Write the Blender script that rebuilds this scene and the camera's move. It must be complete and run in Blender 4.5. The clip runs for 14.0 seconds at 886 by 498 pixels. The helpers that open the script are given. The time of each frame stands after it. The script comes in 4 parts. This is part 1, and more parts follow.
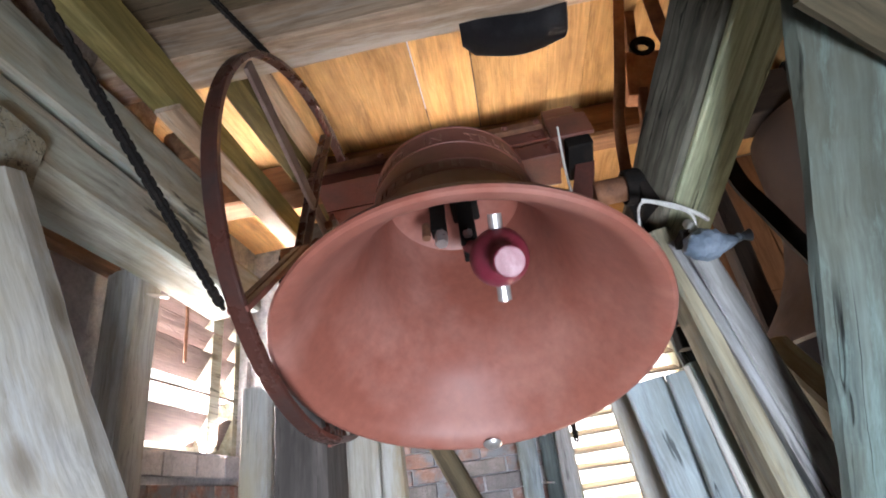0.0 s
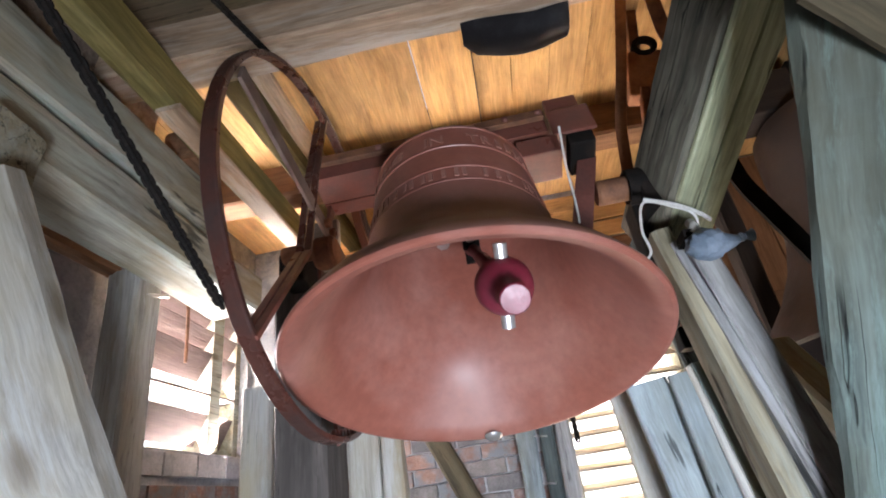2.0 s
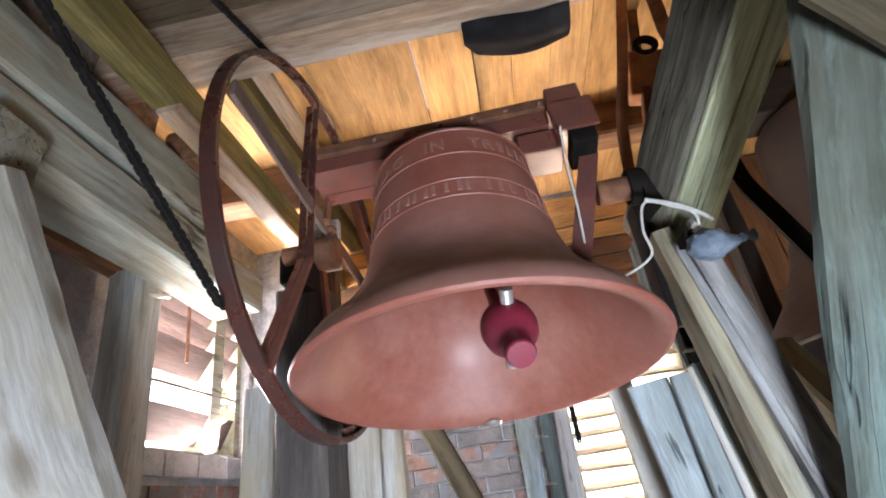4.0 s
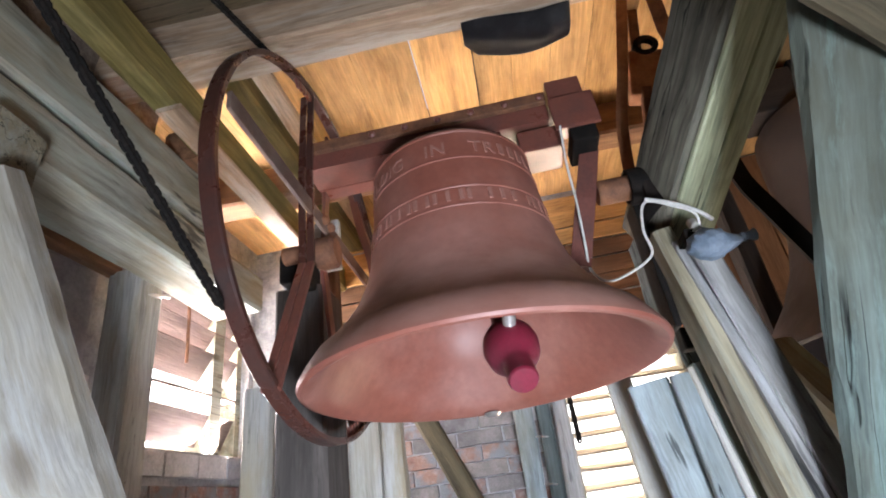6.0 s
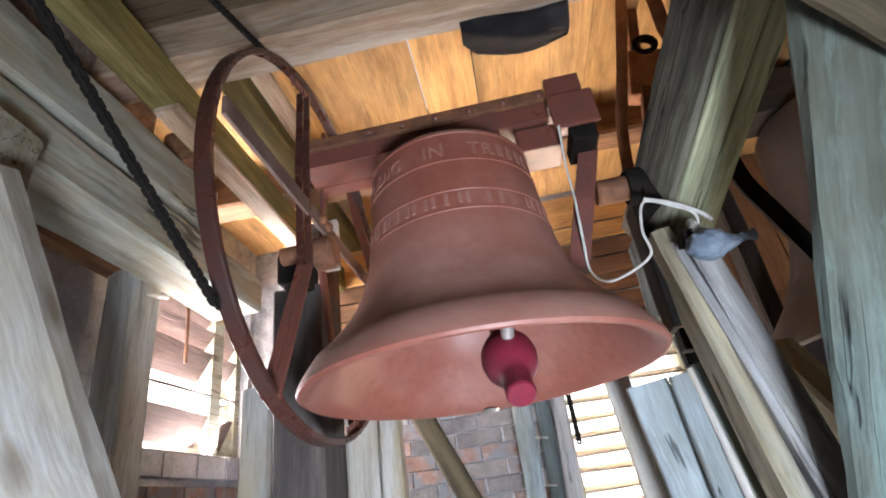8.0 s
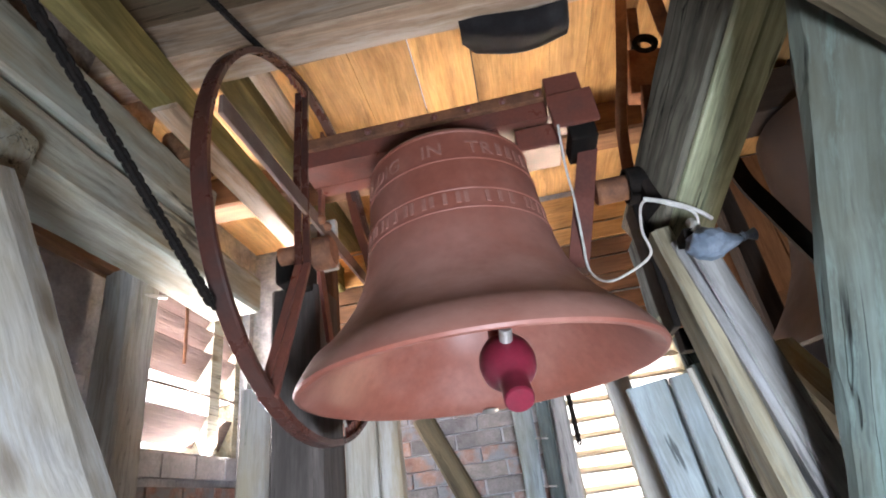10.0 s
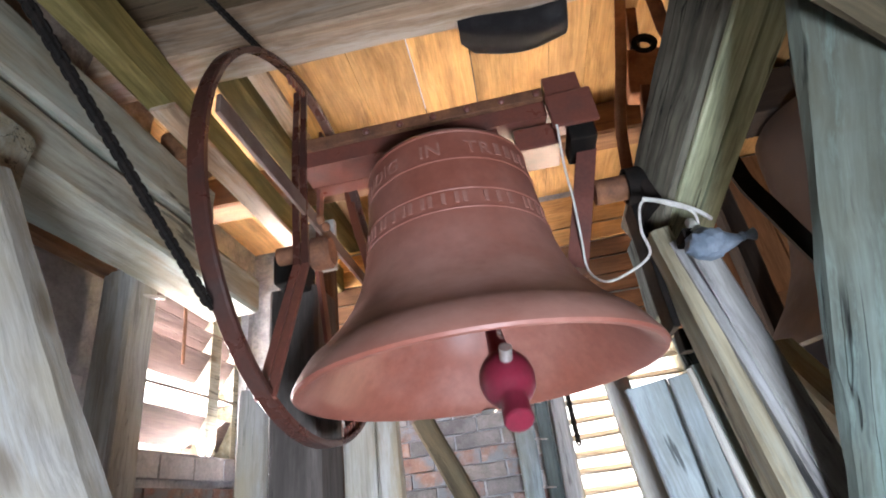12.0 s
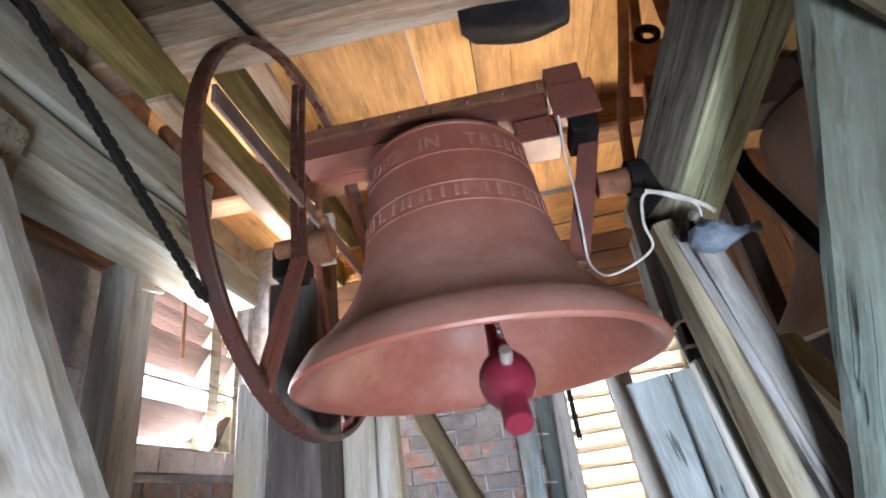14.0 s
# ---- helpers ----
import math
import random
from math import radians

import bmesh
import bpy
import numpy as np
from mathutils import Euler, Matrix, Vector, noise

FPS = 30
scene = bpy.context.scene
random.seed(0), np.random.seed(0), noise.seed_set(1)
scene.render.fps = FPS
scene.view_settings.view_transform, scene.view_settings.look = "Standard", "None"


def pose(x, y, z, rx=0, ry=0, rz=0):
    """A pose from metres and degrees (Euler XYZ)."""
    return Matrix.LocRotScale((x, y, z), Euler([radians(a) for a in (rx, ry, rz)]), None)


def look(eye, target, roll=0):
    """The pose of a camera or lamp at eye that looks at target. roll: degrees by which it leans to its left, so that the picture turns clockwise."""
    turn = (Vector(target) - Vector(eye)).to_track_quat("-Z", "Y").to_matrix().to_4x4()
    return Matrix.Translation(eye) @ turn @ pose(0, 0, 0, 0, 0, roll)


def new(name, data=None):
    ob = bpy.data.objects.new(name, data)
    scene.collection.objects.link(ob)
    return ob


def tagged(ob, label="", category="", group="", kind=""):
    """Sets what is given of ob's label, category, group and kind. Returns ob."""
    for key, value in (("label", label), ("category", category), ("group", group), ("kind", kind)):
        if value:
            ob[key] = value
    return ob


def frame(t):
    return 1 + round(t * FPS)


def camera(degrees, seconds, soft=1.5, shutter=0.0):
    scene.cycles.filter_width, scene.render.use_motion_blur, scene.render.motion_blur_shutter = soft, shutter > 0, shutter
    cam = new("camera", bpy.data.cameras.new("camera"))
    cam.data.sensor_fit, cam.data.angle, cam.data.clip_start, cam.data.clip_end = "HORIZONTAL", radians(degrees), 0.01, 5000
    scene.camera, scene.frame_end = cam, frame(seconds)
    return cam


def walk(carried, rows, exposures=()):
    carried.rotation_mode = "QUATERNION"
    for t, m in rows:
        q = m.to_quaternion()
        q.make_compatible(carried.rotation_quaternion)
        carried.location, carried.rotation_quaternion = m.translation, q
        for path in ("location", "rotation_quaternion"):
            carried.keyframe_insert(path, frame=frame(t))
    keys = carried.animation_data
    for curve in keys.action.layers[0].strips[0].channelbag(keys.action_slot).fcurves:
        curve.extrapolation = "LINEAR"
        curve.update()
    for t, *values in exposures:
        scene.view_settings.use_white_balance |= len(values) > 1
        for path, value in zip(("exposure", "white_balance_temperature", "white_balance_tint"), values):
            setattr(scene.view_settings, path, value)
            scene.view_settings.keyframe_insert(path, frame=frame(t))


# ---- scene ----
AXIS = 2.4            # height of the bell's swing axis over the floor
cam = camera(82.13, 14.0, soft=1.9, shutter=0.5)


def aim(yaw, pitch, roll, x, y, z):
    """Camera pose from heading, upward tilt and lean in degrees, and its eye."""
    a, b = radians(yaw), radians(pitch)
    way = Vector((math.sin(a) * math.cos(b), math.cos(a) * math.cos(b), math.sin(b)))
    return look((x, y, z), Vector((x, y, z)) + way, roll)


def stand(t, yaw, pitch, roll, x, y, z):
    """One row of the hand-held stand: small departures from the resting pose."""
    return (t, aim(-5.94 + yaw, 26.60 + pitch, -8.57 + roll, 0.0905 + x, -1.4247 + y, 1.5982 + z))


walk(cam, [
    stand(0.0, 0.49, -0.27, -0.23, -0.010, -0.019, 0.000),
    stand(0.5, 0.46, -0.23, -0.21, -0.011, -0.019, 0.000),
    stand(1.0, 0.52, -0.28, -0.23, -0.013, -0.020, 0.001),
    stand(1.5, 0.49, -0.23, -0.23, -0.012, -0.017, 0.000),
    stand(2.0, 0.31, -0.14, -0.10, -0.009, -0.012, -0.001),
    stand(2.5, 0.22, -0.12, -0.05, -0.009, -0.012, -0.001),
    stand(3.0, 0.18, -0.16, -0.04, -0.010, -0.012, 0.001),
    stand(4.2, 0.12, -0.13, -0.05, -0.006, -0.009, 0.001),
    stand(5.5, 0.06, -0.10, -0.04, -0.004, -0.007, 0.001),
    stand(6.0, 0.13, -0.09, -0.08, -0.007, -0.008, 0.000),
    stand(6.5, 0.12, -0.12, -0.09, -0.006, -0.008, 0.001),
    stand(7.0, 0.05, -0.10, -0.05, -0.004, -0.005, 0.001),
    stand(7.5, 0.00, -0.01, 0.00, 0.000, 0.000, 0.000),
    stand(8.0, 0.00, 0.00, 0.00, 0.001, 0.000, 0.000),
    stand(9.2, -0.06, 0.04, 0.03, 0.004, 0.005, 0.000),
    stand(10.5, -0.13, 0.09, 0.06, 0.008, 0.010, 0.001),
    stand(11.0, -0.15, 0.12, 0.06, 0.009, 0.011, 0.000),
    stand(11.5, -0.10, 0.13, 0.04, 0.008, 0.012, 0.000),
    stand(12.0, -0.06, 0.13, 0.03, 0.009, 0.014, 0.001),
    stand(12.5, -0.20, 0.15, 0.12, 0.013, 0.018, 0.001),
    stand(13.0, -0.28, 0.07, 0.20, 0.014, 0.030, 0.000),
    stand(13.5, -0.26, -0.24, 0.18, 0.012, 0.032, 0.002),
    stand(14.0, -0.36, -0.34, 0.19, 0.012, 0.034, 0.002),
], exposures=((0.0, 0.48), (0.9, 0.52), (1.4, 0.31), (1.7, 0.31), (2.2, 0.45), (3.0, 0.54), (14.0, 0.54)))

# ---------------------------------------------------------------- light
world = bpy.data.worlds.new("sky")
scene.world = world
world.use_nodes = True
wn = world.node_tree.nodes
sky = wn.new("ShaderNodeTexSky")
sky.sky_type, sky.sun_disc, sky.dust_density = "NISHITA", False, 5.0
sky.sun_elevation, sky.sun_rotation = radians(42), radians(-55)
world.node_tree.links.new(sky.outputs[0], wn["Background"].inputs[0])
wn["Background"].inputs[1].default_value = 0.15

sun = new("sun", bpy.data.lights.new("sun", "SUN"))
sun.data.energy, sun.data.angle, sun.data.color = 4.0, radians(0.5), (1.0, 0.94, 0.85)
# the sun stands beyond the far left corner of the tower
sun.matrix_world = look((-6.0, 4.2, 8.0), (0, 0, 1.4))


def window_light(name, place, target, width, height, power, color, spread=180):
    data = bpy.data.lights.new(name, "AREA")
    data.shape, data.size, data.size_y, data.energy, data.color = "RECTANGLE", width, height, power, color
    data.spread = radians(spread)
    ob = new(name, data)
    ob.matrix_world = look(place, target)
    return ob


window_light("daylight_left_louvre", (-1.84, 0.97, 2.35), (-0.35, 0.15, 3.05), 0.95, 0.8, 290, (1.0, 0.92, 0.95))
window_light("daylight_far_louvre", (0.66, 1.80, 1.40), (0.45, 0.70, 3.3), 0.72, 0.9, 44, (1.0, 0.80, 0.62), 90)
# Placed by the clapper's shadow; the low hatch itself is unseen and assumed.
window_light("daylight_low_hatch", (0.48, -2.14, 0.55), (-0.05, 0.3, 1.25), 0.45, 0.45, 54, (0.78, 0.85, 1.0), 130)
# Added fill through an unseen opening; lifts the boards behind the second bell.
window_light("daylight_right_opening", (2.95, 0.75, 2.35), (1.4, 1.3, 2.7), 0.9, 0.9, 8, (1.0, 0.86, 0.68))

# ---------------------------------------------------------------- materials


def nodes_of(name):
    m = bpy.data.materials.new(name)
    m.use_nodes = True
    t = m.node_tree
    return m, t, t.nodes["Principled BSDF"]


def noise_at(t, coords, scale, detail=6.0, rough=0.6, stretch=(1, 1, 1)):
    mp = t.nodes.new("ShaderNodeMapping")
    mp.inputs["Scale"].default_value = stretch
    t.links.new(coords, mp.inputs[0])
    n = t.nodes.new("ShaderNodeTexNoise")
    n.inputs["Scale"].default_value, n.inputs["Detail"].default_value, n.inputs["Roughness"].default_value = scale, detail, rough
    t.links.new(mp.outputs[0], n.inputs["Vector"])
    return n.outputs["Fac"]


def ramp(t, fac, *stops):
    r = t.nodes.new("ShaderNodeValToRGB")
    el = r.color_ramp.elements
    while len(el) < len(stops):
        el.new(0.5)
    for e, (p, c) in zip(el, stops):
        e.position, e.color = p, (*c, 1) if len(c) == 3 else c
    t.links.new(fac, r.inputs[0])
    return r.outputs[0]


def mix(t, kind, fac, a, b):
    n = t.nodes.new("ShaderNodeMix")
    n.data_type, n.blend_type = "RGBA", kind
    if isinstance(fac, (int, float)):
        n.inputs[0].default_value = fac
    else:
        t.links.new(fac, n.inputs[0])
    for k, v in ((6, a), (7, b)):
        if isinstance(v, tuple):
            n.inputs[k].default_value = (*v, 1)
        else:
            t.links.new(v, n.inputs[k])
    return n.outputs[2]


def bump(t, bsdf, height, strength, distance):
    b = t.nodes.new("ShaderNodeBump")
    b.inputs["Strength"].default_value, b.inputs["Distance"].default_value = strength, distance
    t.links.new(height, b.inputs["Height"])
    t.links.new(b.outputs[0], bsdf.inputs["Normal"])


def shifted(t, island=False):
    """Object coordinates, moved by a random amount for each object or each loose piece."""
    tc, info = t.nodes.new("ShaderNodeTexCoord"), t.nodes.new("ShaderNodeNewGeometry" if island else "ShaderNodeObjectInfo")
    pick = info.outputs["Random Per Island" if island else "Random"]
    add = t.nodes.new("ShaderNodeVectorMath")
    add.operation = "MULTIPLY_ADD"
    t.links.new(pick, add.inputs[0])
    add.inputs[1].default_value = (7.3, 3.1, 5.7)
    t.links.new(tc.outputs["Object"], add.inputs[2])
    return add.outputs[0], pick


def wood(name, dark, mid, light, stain=None, stain_at=0.6, rough=0.8, crack=0.5, island=False, bloom=None, split=0.008, gouge=0.0):
    """Timber whose grain runs along the object's local x."""
    m, t, b = nodes_of(name)
    co, rnd = shifted(t, island)
    warp = noise_at(t, co, 3.0, 3, 0.5)
    bent = t.nodes.new("ShaderNodeVectorMath")
    bent.operation = "MULTIPLY_ADD"
    t.links.new(warp, bent.inputs[0])
    bent.inputs[1].default_value = (0.0, 0.045, 0.045)
    t.links.new(co, bent.inputs[2])
    grain = noise_at(t, bent.outputs[0], 5, 8, 0.62, (0.35, 5, 5))
    fine = noise_at(t, bent.outputs[0], 26, 4, 0.6, (0.16, 5, 5))
    cloud = noise_at(t, co, 2.6, 5, 0.6, (0.7, 1.6, 1.6))
    dirt = noise_at(t, bent.outputs[0], 7.0, 6, 0.7, (0.35, 1.8, 1.8))
    col = ramp(t, grain, (0.20, dark), (0.47, mid), (0.82, light))
    col = mix(t, "MULTIPLY", 0.5, col, ramp(t, fine, (0.3, (0.45, 0.45, 0.45)), (0.65, (1.12, 1.12, 1.12))))
    col = mix(t, "MULTIPLY", 0.6, col, ramp(t, dirt, (0.33, (0.40, 0.38, 0.37)), (0.47, (0.95, 0.95, 0.95)), (0.70, (1.3, 1.29, 1.27))))
    if stain:
        col = mix(t, "MIX", ramp(t, cloud, (stain_at - 0.14, (0, 0, 0)), (stain_at + 0.14, (0.85, 0.85, 0.85))), col, stain)
    if bloom:
        spots = noise_at(t, bent.outputs[0], 3.7, 8, 0.72, (0.28, 2.3, 2.3))
        col = mix(t, "MIX", ramp(t, spots, (0.50, (0, 0, 0)), (0.64, (0.8, 0.8, 0.8))), col, bloom)
    tone = ramp(t, rnd, (0.0, (0.82, 0.82, 0.82)), (1.0, (1.12, 1.1, 1.06)))
    col = mix(t, "MULTIPLY", 1.0, col, tone)
    # drying cracks: thin dark lines along the grain
    wave = noise_at(t, bent.outputs[0], 3.0, 3, 0.5, (0.07, 8, 8))
    line = ramp(t, wave, (0.5 - split, (1, 1, 1)), (0.5, (0, 0, 0)), (0.5 + split, (1, 1, 1)))
    where = ramp(t, noise_at(t, co, 1.7, 2, 0.5), (0.5, (1, 1, 1)), (0.58, (0, 0, 0)))
    keep = mix(t, "LIGHTEN", 1.0, line, where)
    if gouge:
        # short torn splinters and axe nicks
        torn = ramp(t, noise_at(t, bent.outputs[0], 7.0, 4, 0.55, (0.30, 2.4, 2.4)), (0.335, (0.05, 0.05, 0.05)), (0.375, (1, 1, 1)))
        keep = mix(t, "MULTIPLY", gouge, keep, torn)
    col = mix(t, "MULTIPLY", crack, col, keep)
    # knots
    vor = t.nodes.new("ShaderNodeTexVoronoi")
    vor.inputs["Scale"].default_value = 3.4
    mp = t.nodes.new("ShaderNodeMapping")
    mp.inputs["Scale"].default_value = (0.6, 1.5, 1.5)
    t.links.new(co, mp.inputs[0])
    t.links.new(mp.outputs[0], vor.inputs["Vector"])
    knot = ramp(t, vor.outputs["Distance"], (0.05, (0.35, 0.27, 0.2)), (0.14, (1, 1, 1)))
    col = mix(t, "MULTIPLY", 0.75, col, knot)
    t.links.new(col, b.inputs["Base Color"])
    b.inputs["Roughness"].default_value = rough
    b.inputs["Specular IOR Level"].default_value = 0.25
    h = mix(t, "MULTIPLY", 1.0, mix(t, "ADD", 0.5, grain, fine), keep)
    bump(t, b, h, 0.45, 0.006)
    return m


def painted(name, base, worn, scale=9.0, rough=0.5, spec=0.4, metal=0.0, amount=0.62, relief=0.25):
    """Painted or rusty metal with patches of wear."""
    m, t, b = nodes_of(name)
    co, rnd = shifted(t)
    big, fine = noise_at(t, co, scale, 7, 0.62), noise_at(t, co, scale * 9, 5, 0.6)
    col = mix(t, "MIX", ramp(t, big, (amount - 0.16, (0, 0, 0)), (amount + 0.12, (1, 1, 1))), base, worn)
    col = mix(t, "MULTIPLY", 0.5, col, ramp(t, fine, (0.3, (0.7, 0.7, 0.7)), (0.7, (1.15, 1.15, 1.15))))
    t.links.new(col, b.inputs["Base Color"])
    rr = ramp(t, big, (0.3, (rough - 0.1,) * 3), (0.75, (min(1, rough + 0.2),) * 3))
    t.links.new(rr, b.inputs["Roughness"])
    b.inputs["Metallic"].default_value = metal
    b.inputs["Specular IOR Level"].default_value = spec
    bump(t, b, mix(t, "ADD", 0.4, big, fine), relief, 0.004)
    return m


def masonry(name, a, b_, c, scale=6.0, wash=None):
    m, t, b = nodes_of(name)
    co, rnd = shifted(t)
    big, mid, fine = noise_at(t, co, scale * 0.4, 4), noise_at(t, co, scale, 8, 0.7), noise_at(t, co, scale * 8, 6, 0.7)
    col = ramp(t, mid, (0.3, a), (0.5, b_), (0.72, c))
    col = mix(t, "MULTIPLY", 0.6, col, ramp(t, big, (0.35, (0.55, 0.55, 0.57)), (0.65, (1.15, 1.12, 1.1))))
    col = mix(t, "MULTIPLY", 0.5, col, ramp(t, fine, (0.3, (0.7, 0.7, 0.7)), (0.7, (1.2, 1.2, 1.2))))
    col = mix(t, "MULTIPLY", 1.0, col, ramp(t, rnd, (0.0, (0.75, 0.75, 0.78)), (1.0, (1.15, 1.1, 1.05))))
    if wash:
        col = mix(t, "MIX", ramp(t, noise_at(t, co, 9.0, 5, 0.65), (0.44, (0, 0, 0)), (0.58, (1, 1, 1))), col, wash)
    t.links.new(col, b.inputs["Base Color"])
    b.inputs["Roughness"].default_value = 0.95
    b.inputs["Specular IOR Level"].default_value = 0.15
    bump(t, b, mix(t, "ADD", 0.5, mid, fine), 0.6, 0.012)
    return m


GREY_WOOD = wood("weathered_oak", (0.10, 0.10, 0.085), (0.31, 0.31, 0.26), (0.52, 0.515, 0.44), (0.25, 0.205, 0.115), 0.54, crack=0.9, bloom=(0.37, 0.41, 0.36), split=0.012, gouge=0.8)
GREEN_WOOD = wood("mossy_oak", (0.035, 0.047, 0.043), (0.12, 0.155, 0.142), (0.22, 0.275, 0.255), (0.10, 0.10, 0.07), 0.53, crack=1.0, bloom=(0.22, 0.315, 0.295), split=0.016, gouge=1.0)
BLUE_WOOD = wood("blue_grey_oak", (0.13, 0.165, 0.18), (0.28, 0.34, 0.37), (0.42, 0.49, 0.53), (0.22, 0.235, 0.20), 0.58, crack=0.9, bloom=(0.40, 0.49, 0.53), split=0.012, gouge=0.8)
# Shade and light of the upper strut's two faces, put into colour.
SHADED_SIDE_WOOD = wood("shaded_side_oak", (0.030, 0.029, 0.023), (0.13, 0.125, 0.098), (0.28, 0.27, 0.21), (0.028, 0.025, 0.020), 0.56, crack=1.0, split=0.016, gouge=0.9)
LIT_OLIVE_WOOD = wood("lit_olive_oak", (0.13, 0.14, 0.09), (0.40, 0.43, 0.28), (0.62, 0.65, 0.47), (0.10, 0.10, 0.07), 0.60, crack=1.0, bloom=(0.38, 0.43, 0.29), split=0.016, gouge=0.9)
TEAL_WOOD = wood("dark_teal_oak", (0.030, 0.042, 0.046), (0.085, 0.115, 0.12), (0.18, 0.225, 0.225), (0.05, 0.055, 0.05), 0.55, crack=0.9, bloom=(0.15, 0.20, 0.20), split=0.014, gouge=0.8)
ASH_WOOD = wood("ash_grey_oak", (0.17, 0.175, 0.18), (0.33, 0.335, 0.34), (0.46, 0.465, 0.465), (0.25, 0.245, 0.22), 0.58, crack=0.9, bloom=(0.42, 0.44, 0.45), split=0.010, gouge=0.6)
TAN_WOOD = wood("tan_weathered_oak", (0.14, 0.12, 0.08), (0.29, 0.26, 0.18), (0.42, 0.39, 0.28), (0.17, 0.15, 0.10), 0.56, crack=0.9, bloom=(0.30, 0.32, 0.28), split=0.012, gouge=0.9)
MOSS_WOOD = wood("flaking_green_board", (0.07, 0.09, 0.075), (0.20, 0.235, 0.19), (0.36, 0.41, 0.36), (0.20, 0.18, 0.11), 0.54, crack=0.9, bloom=(0.36, 0.46, 0.47), split=0.012, gouge=1.0)
RED_BROWN_WOOD = wood("red_brown_pine", (0.05, 0.026, 0.016), (0.12, 0.06, 0.038), (0.20, 0.11, 0.07), (0.07, 0.045, 0.03), 0.58, crack=0.7)
DECK_WOOD = wood("dusky_deck", (0.07, 0.045, 0.026), (0.16, 0.105, 0.062), (0.26, 0.18, 0.11), (0.09, 0.075, 0.05), 0.55, crack=0.6, island=True)
DEEP_OLIVE_WOOD = wood("deep_olive_pine", (0.05, 0.04, 0.015), (0.12, 0.095, 0.035), (0.21, 0.165, 0.07), (0.06, 0.05, 0.025), 0.55)
PALE_WOOD = wood("bleached_oak", (0.22, 0.215, 0.20), (0.40, 0.40, 0.375), (0.54, 0.535, 0.51), (0.36, 0.31, 0.21), 0.55, bloom=(0.50, 0.52, 0.52))
TAR_WOOD = wood("tarred_oak", (0.012, 0.009, 0.007), (0.030, 0.022, 0.017), (0.055, 0.042, 0.032), (0.02, 0.015, 0.012), 0.55)
DARK_WOOD = wood("darkened_oak", (0.035, 0.03, 0.028), (0.09, 0.08, 0.075), (0.16, 0.14, 0.13), (0.05, 0.045, 0.04), 0.6)
OLIVE_WOOD = wood("olive_stained_pine", (0.13, 0.10, 0.032), (0.31, 0.25, 0.085), (0.48, 0.40, 0.17), (0.13, 0.115, 0.045), 0.56, crack=0.7)
BROWN_WOOD = wood("brown_pine", (0.12, 0.06, 0.03), (0.25, 0.13, 0.07), (0.38, 0.22, 0.12), (0.12, 0.07, 0.045), 0.6)
BOARD_WOOD = wood("fresh_pine_board", (0.46, 0.24, 0.085), (0.62, 0.36, 0.14), (0.72, 0.45, 0.20), (0.30, 0.17, 0.075), 0.64, crack=0.15, island=True)
CEIL_BEAM = wood("pine_beam", (0.38, 0.235, 0.14), (0.58, 0.41, 0.27), (0.72, 0.57, 0.42), (0.40, 0.29, 0.19), 0.60, crack=0.4, bloom=(0.74, 0.64, 0.52))
SLAT_PALE = wood("limed_slat", (0.46, 0.42, 0.37), (0.60, 0.56, 0.50), (0.70, 0.66, 0.60), (0.50, 0.44, 0.38), 0.6, crack=0.2)
SLAT_WOOD = wood("sun_bleached_slat", (0.11, 0.078, 0.068), (0.18, 0.132, 0.118), (0.25, 0.19, 0.172), (0.13, 0.095, 0.085), 0.6, crack=0.3)
def paled(m, pale_tint, low, high, most):
    """A paler tint on faces which look upwards, broken by noise."""
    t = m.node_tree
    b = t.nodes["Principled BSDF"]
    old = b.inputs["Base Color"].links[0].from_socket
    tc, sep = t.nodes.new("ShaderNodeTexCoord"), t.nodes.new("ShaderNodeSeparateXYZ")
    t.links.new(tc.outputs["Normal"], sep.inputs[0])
    faces_up = ramp(t, sep.outputs[2], (low, (0, 0, 0)), (high, (most, most, most)))
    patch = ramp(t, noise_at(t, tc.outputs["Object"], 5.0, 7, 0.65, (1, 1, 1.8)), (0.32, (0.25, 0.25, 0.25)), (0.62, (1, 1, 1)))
    t.links.new(mix(t, "MIX", mix(t, "MULTIPLY", 1.0, faces_up, patch), old, pale_tint), b.inputs["Base Color"])
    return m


BELL_RED = painted("red_oxide_bell_paint", (0.265, 0.088, 0.060), (0.345, 0.155, 0.120), 3.4, 0.46, 0.5, 0.0, 0.58, 0.10)
paled(BELL_RED, (0.50, 0.29, 0.235), 0.10, 0.60, 0.8)
IRON_RED = painted("red_oxide_iron", (0.175, 0.060, 0.043), (0.12, 0.055, 0.045), 11.0, 0.34, 0.5, 0.0, 0.6, 0.2)
BELL_DULL = painted("dull_red_oxide_iron", (0.15, 0.055, 0.042), (0.10, 0.05, 0.042), 11.0, 0.72, 0.25, 0.0, 0.6, 0.2)
# RUST lifted in tone, standing in for light on the stay and bracket.
LIT_RUST = painted("lit_rusty_iron", (0.40, 0.19, 0.095), (0.26, 0.12, 0.065), 12.0, 0.7, 0.3, 0.1, 0.55, 0.4)
RUST = painted("rusty_iron", (0.25, 0.115, 0.06), (0.12, 0.06, 0.04), 14.0, 0.7, 0.3, 0.2, 0.55, 0.5)
BLACK_IRON = painted("greasy_black_iron", (0.008, 0.007, 0.006), (0.022, 0.016, 0.013), 16.0, 0.78, 0.15, 0.0, 0.62, 0.4)
STEEL = painted("bare_steel", (0.62, 0.60, 0.58), (0.45, 0.40, 0.36), 18.0, 0.32, 0.5, 0.75, 0.62, 0.15)
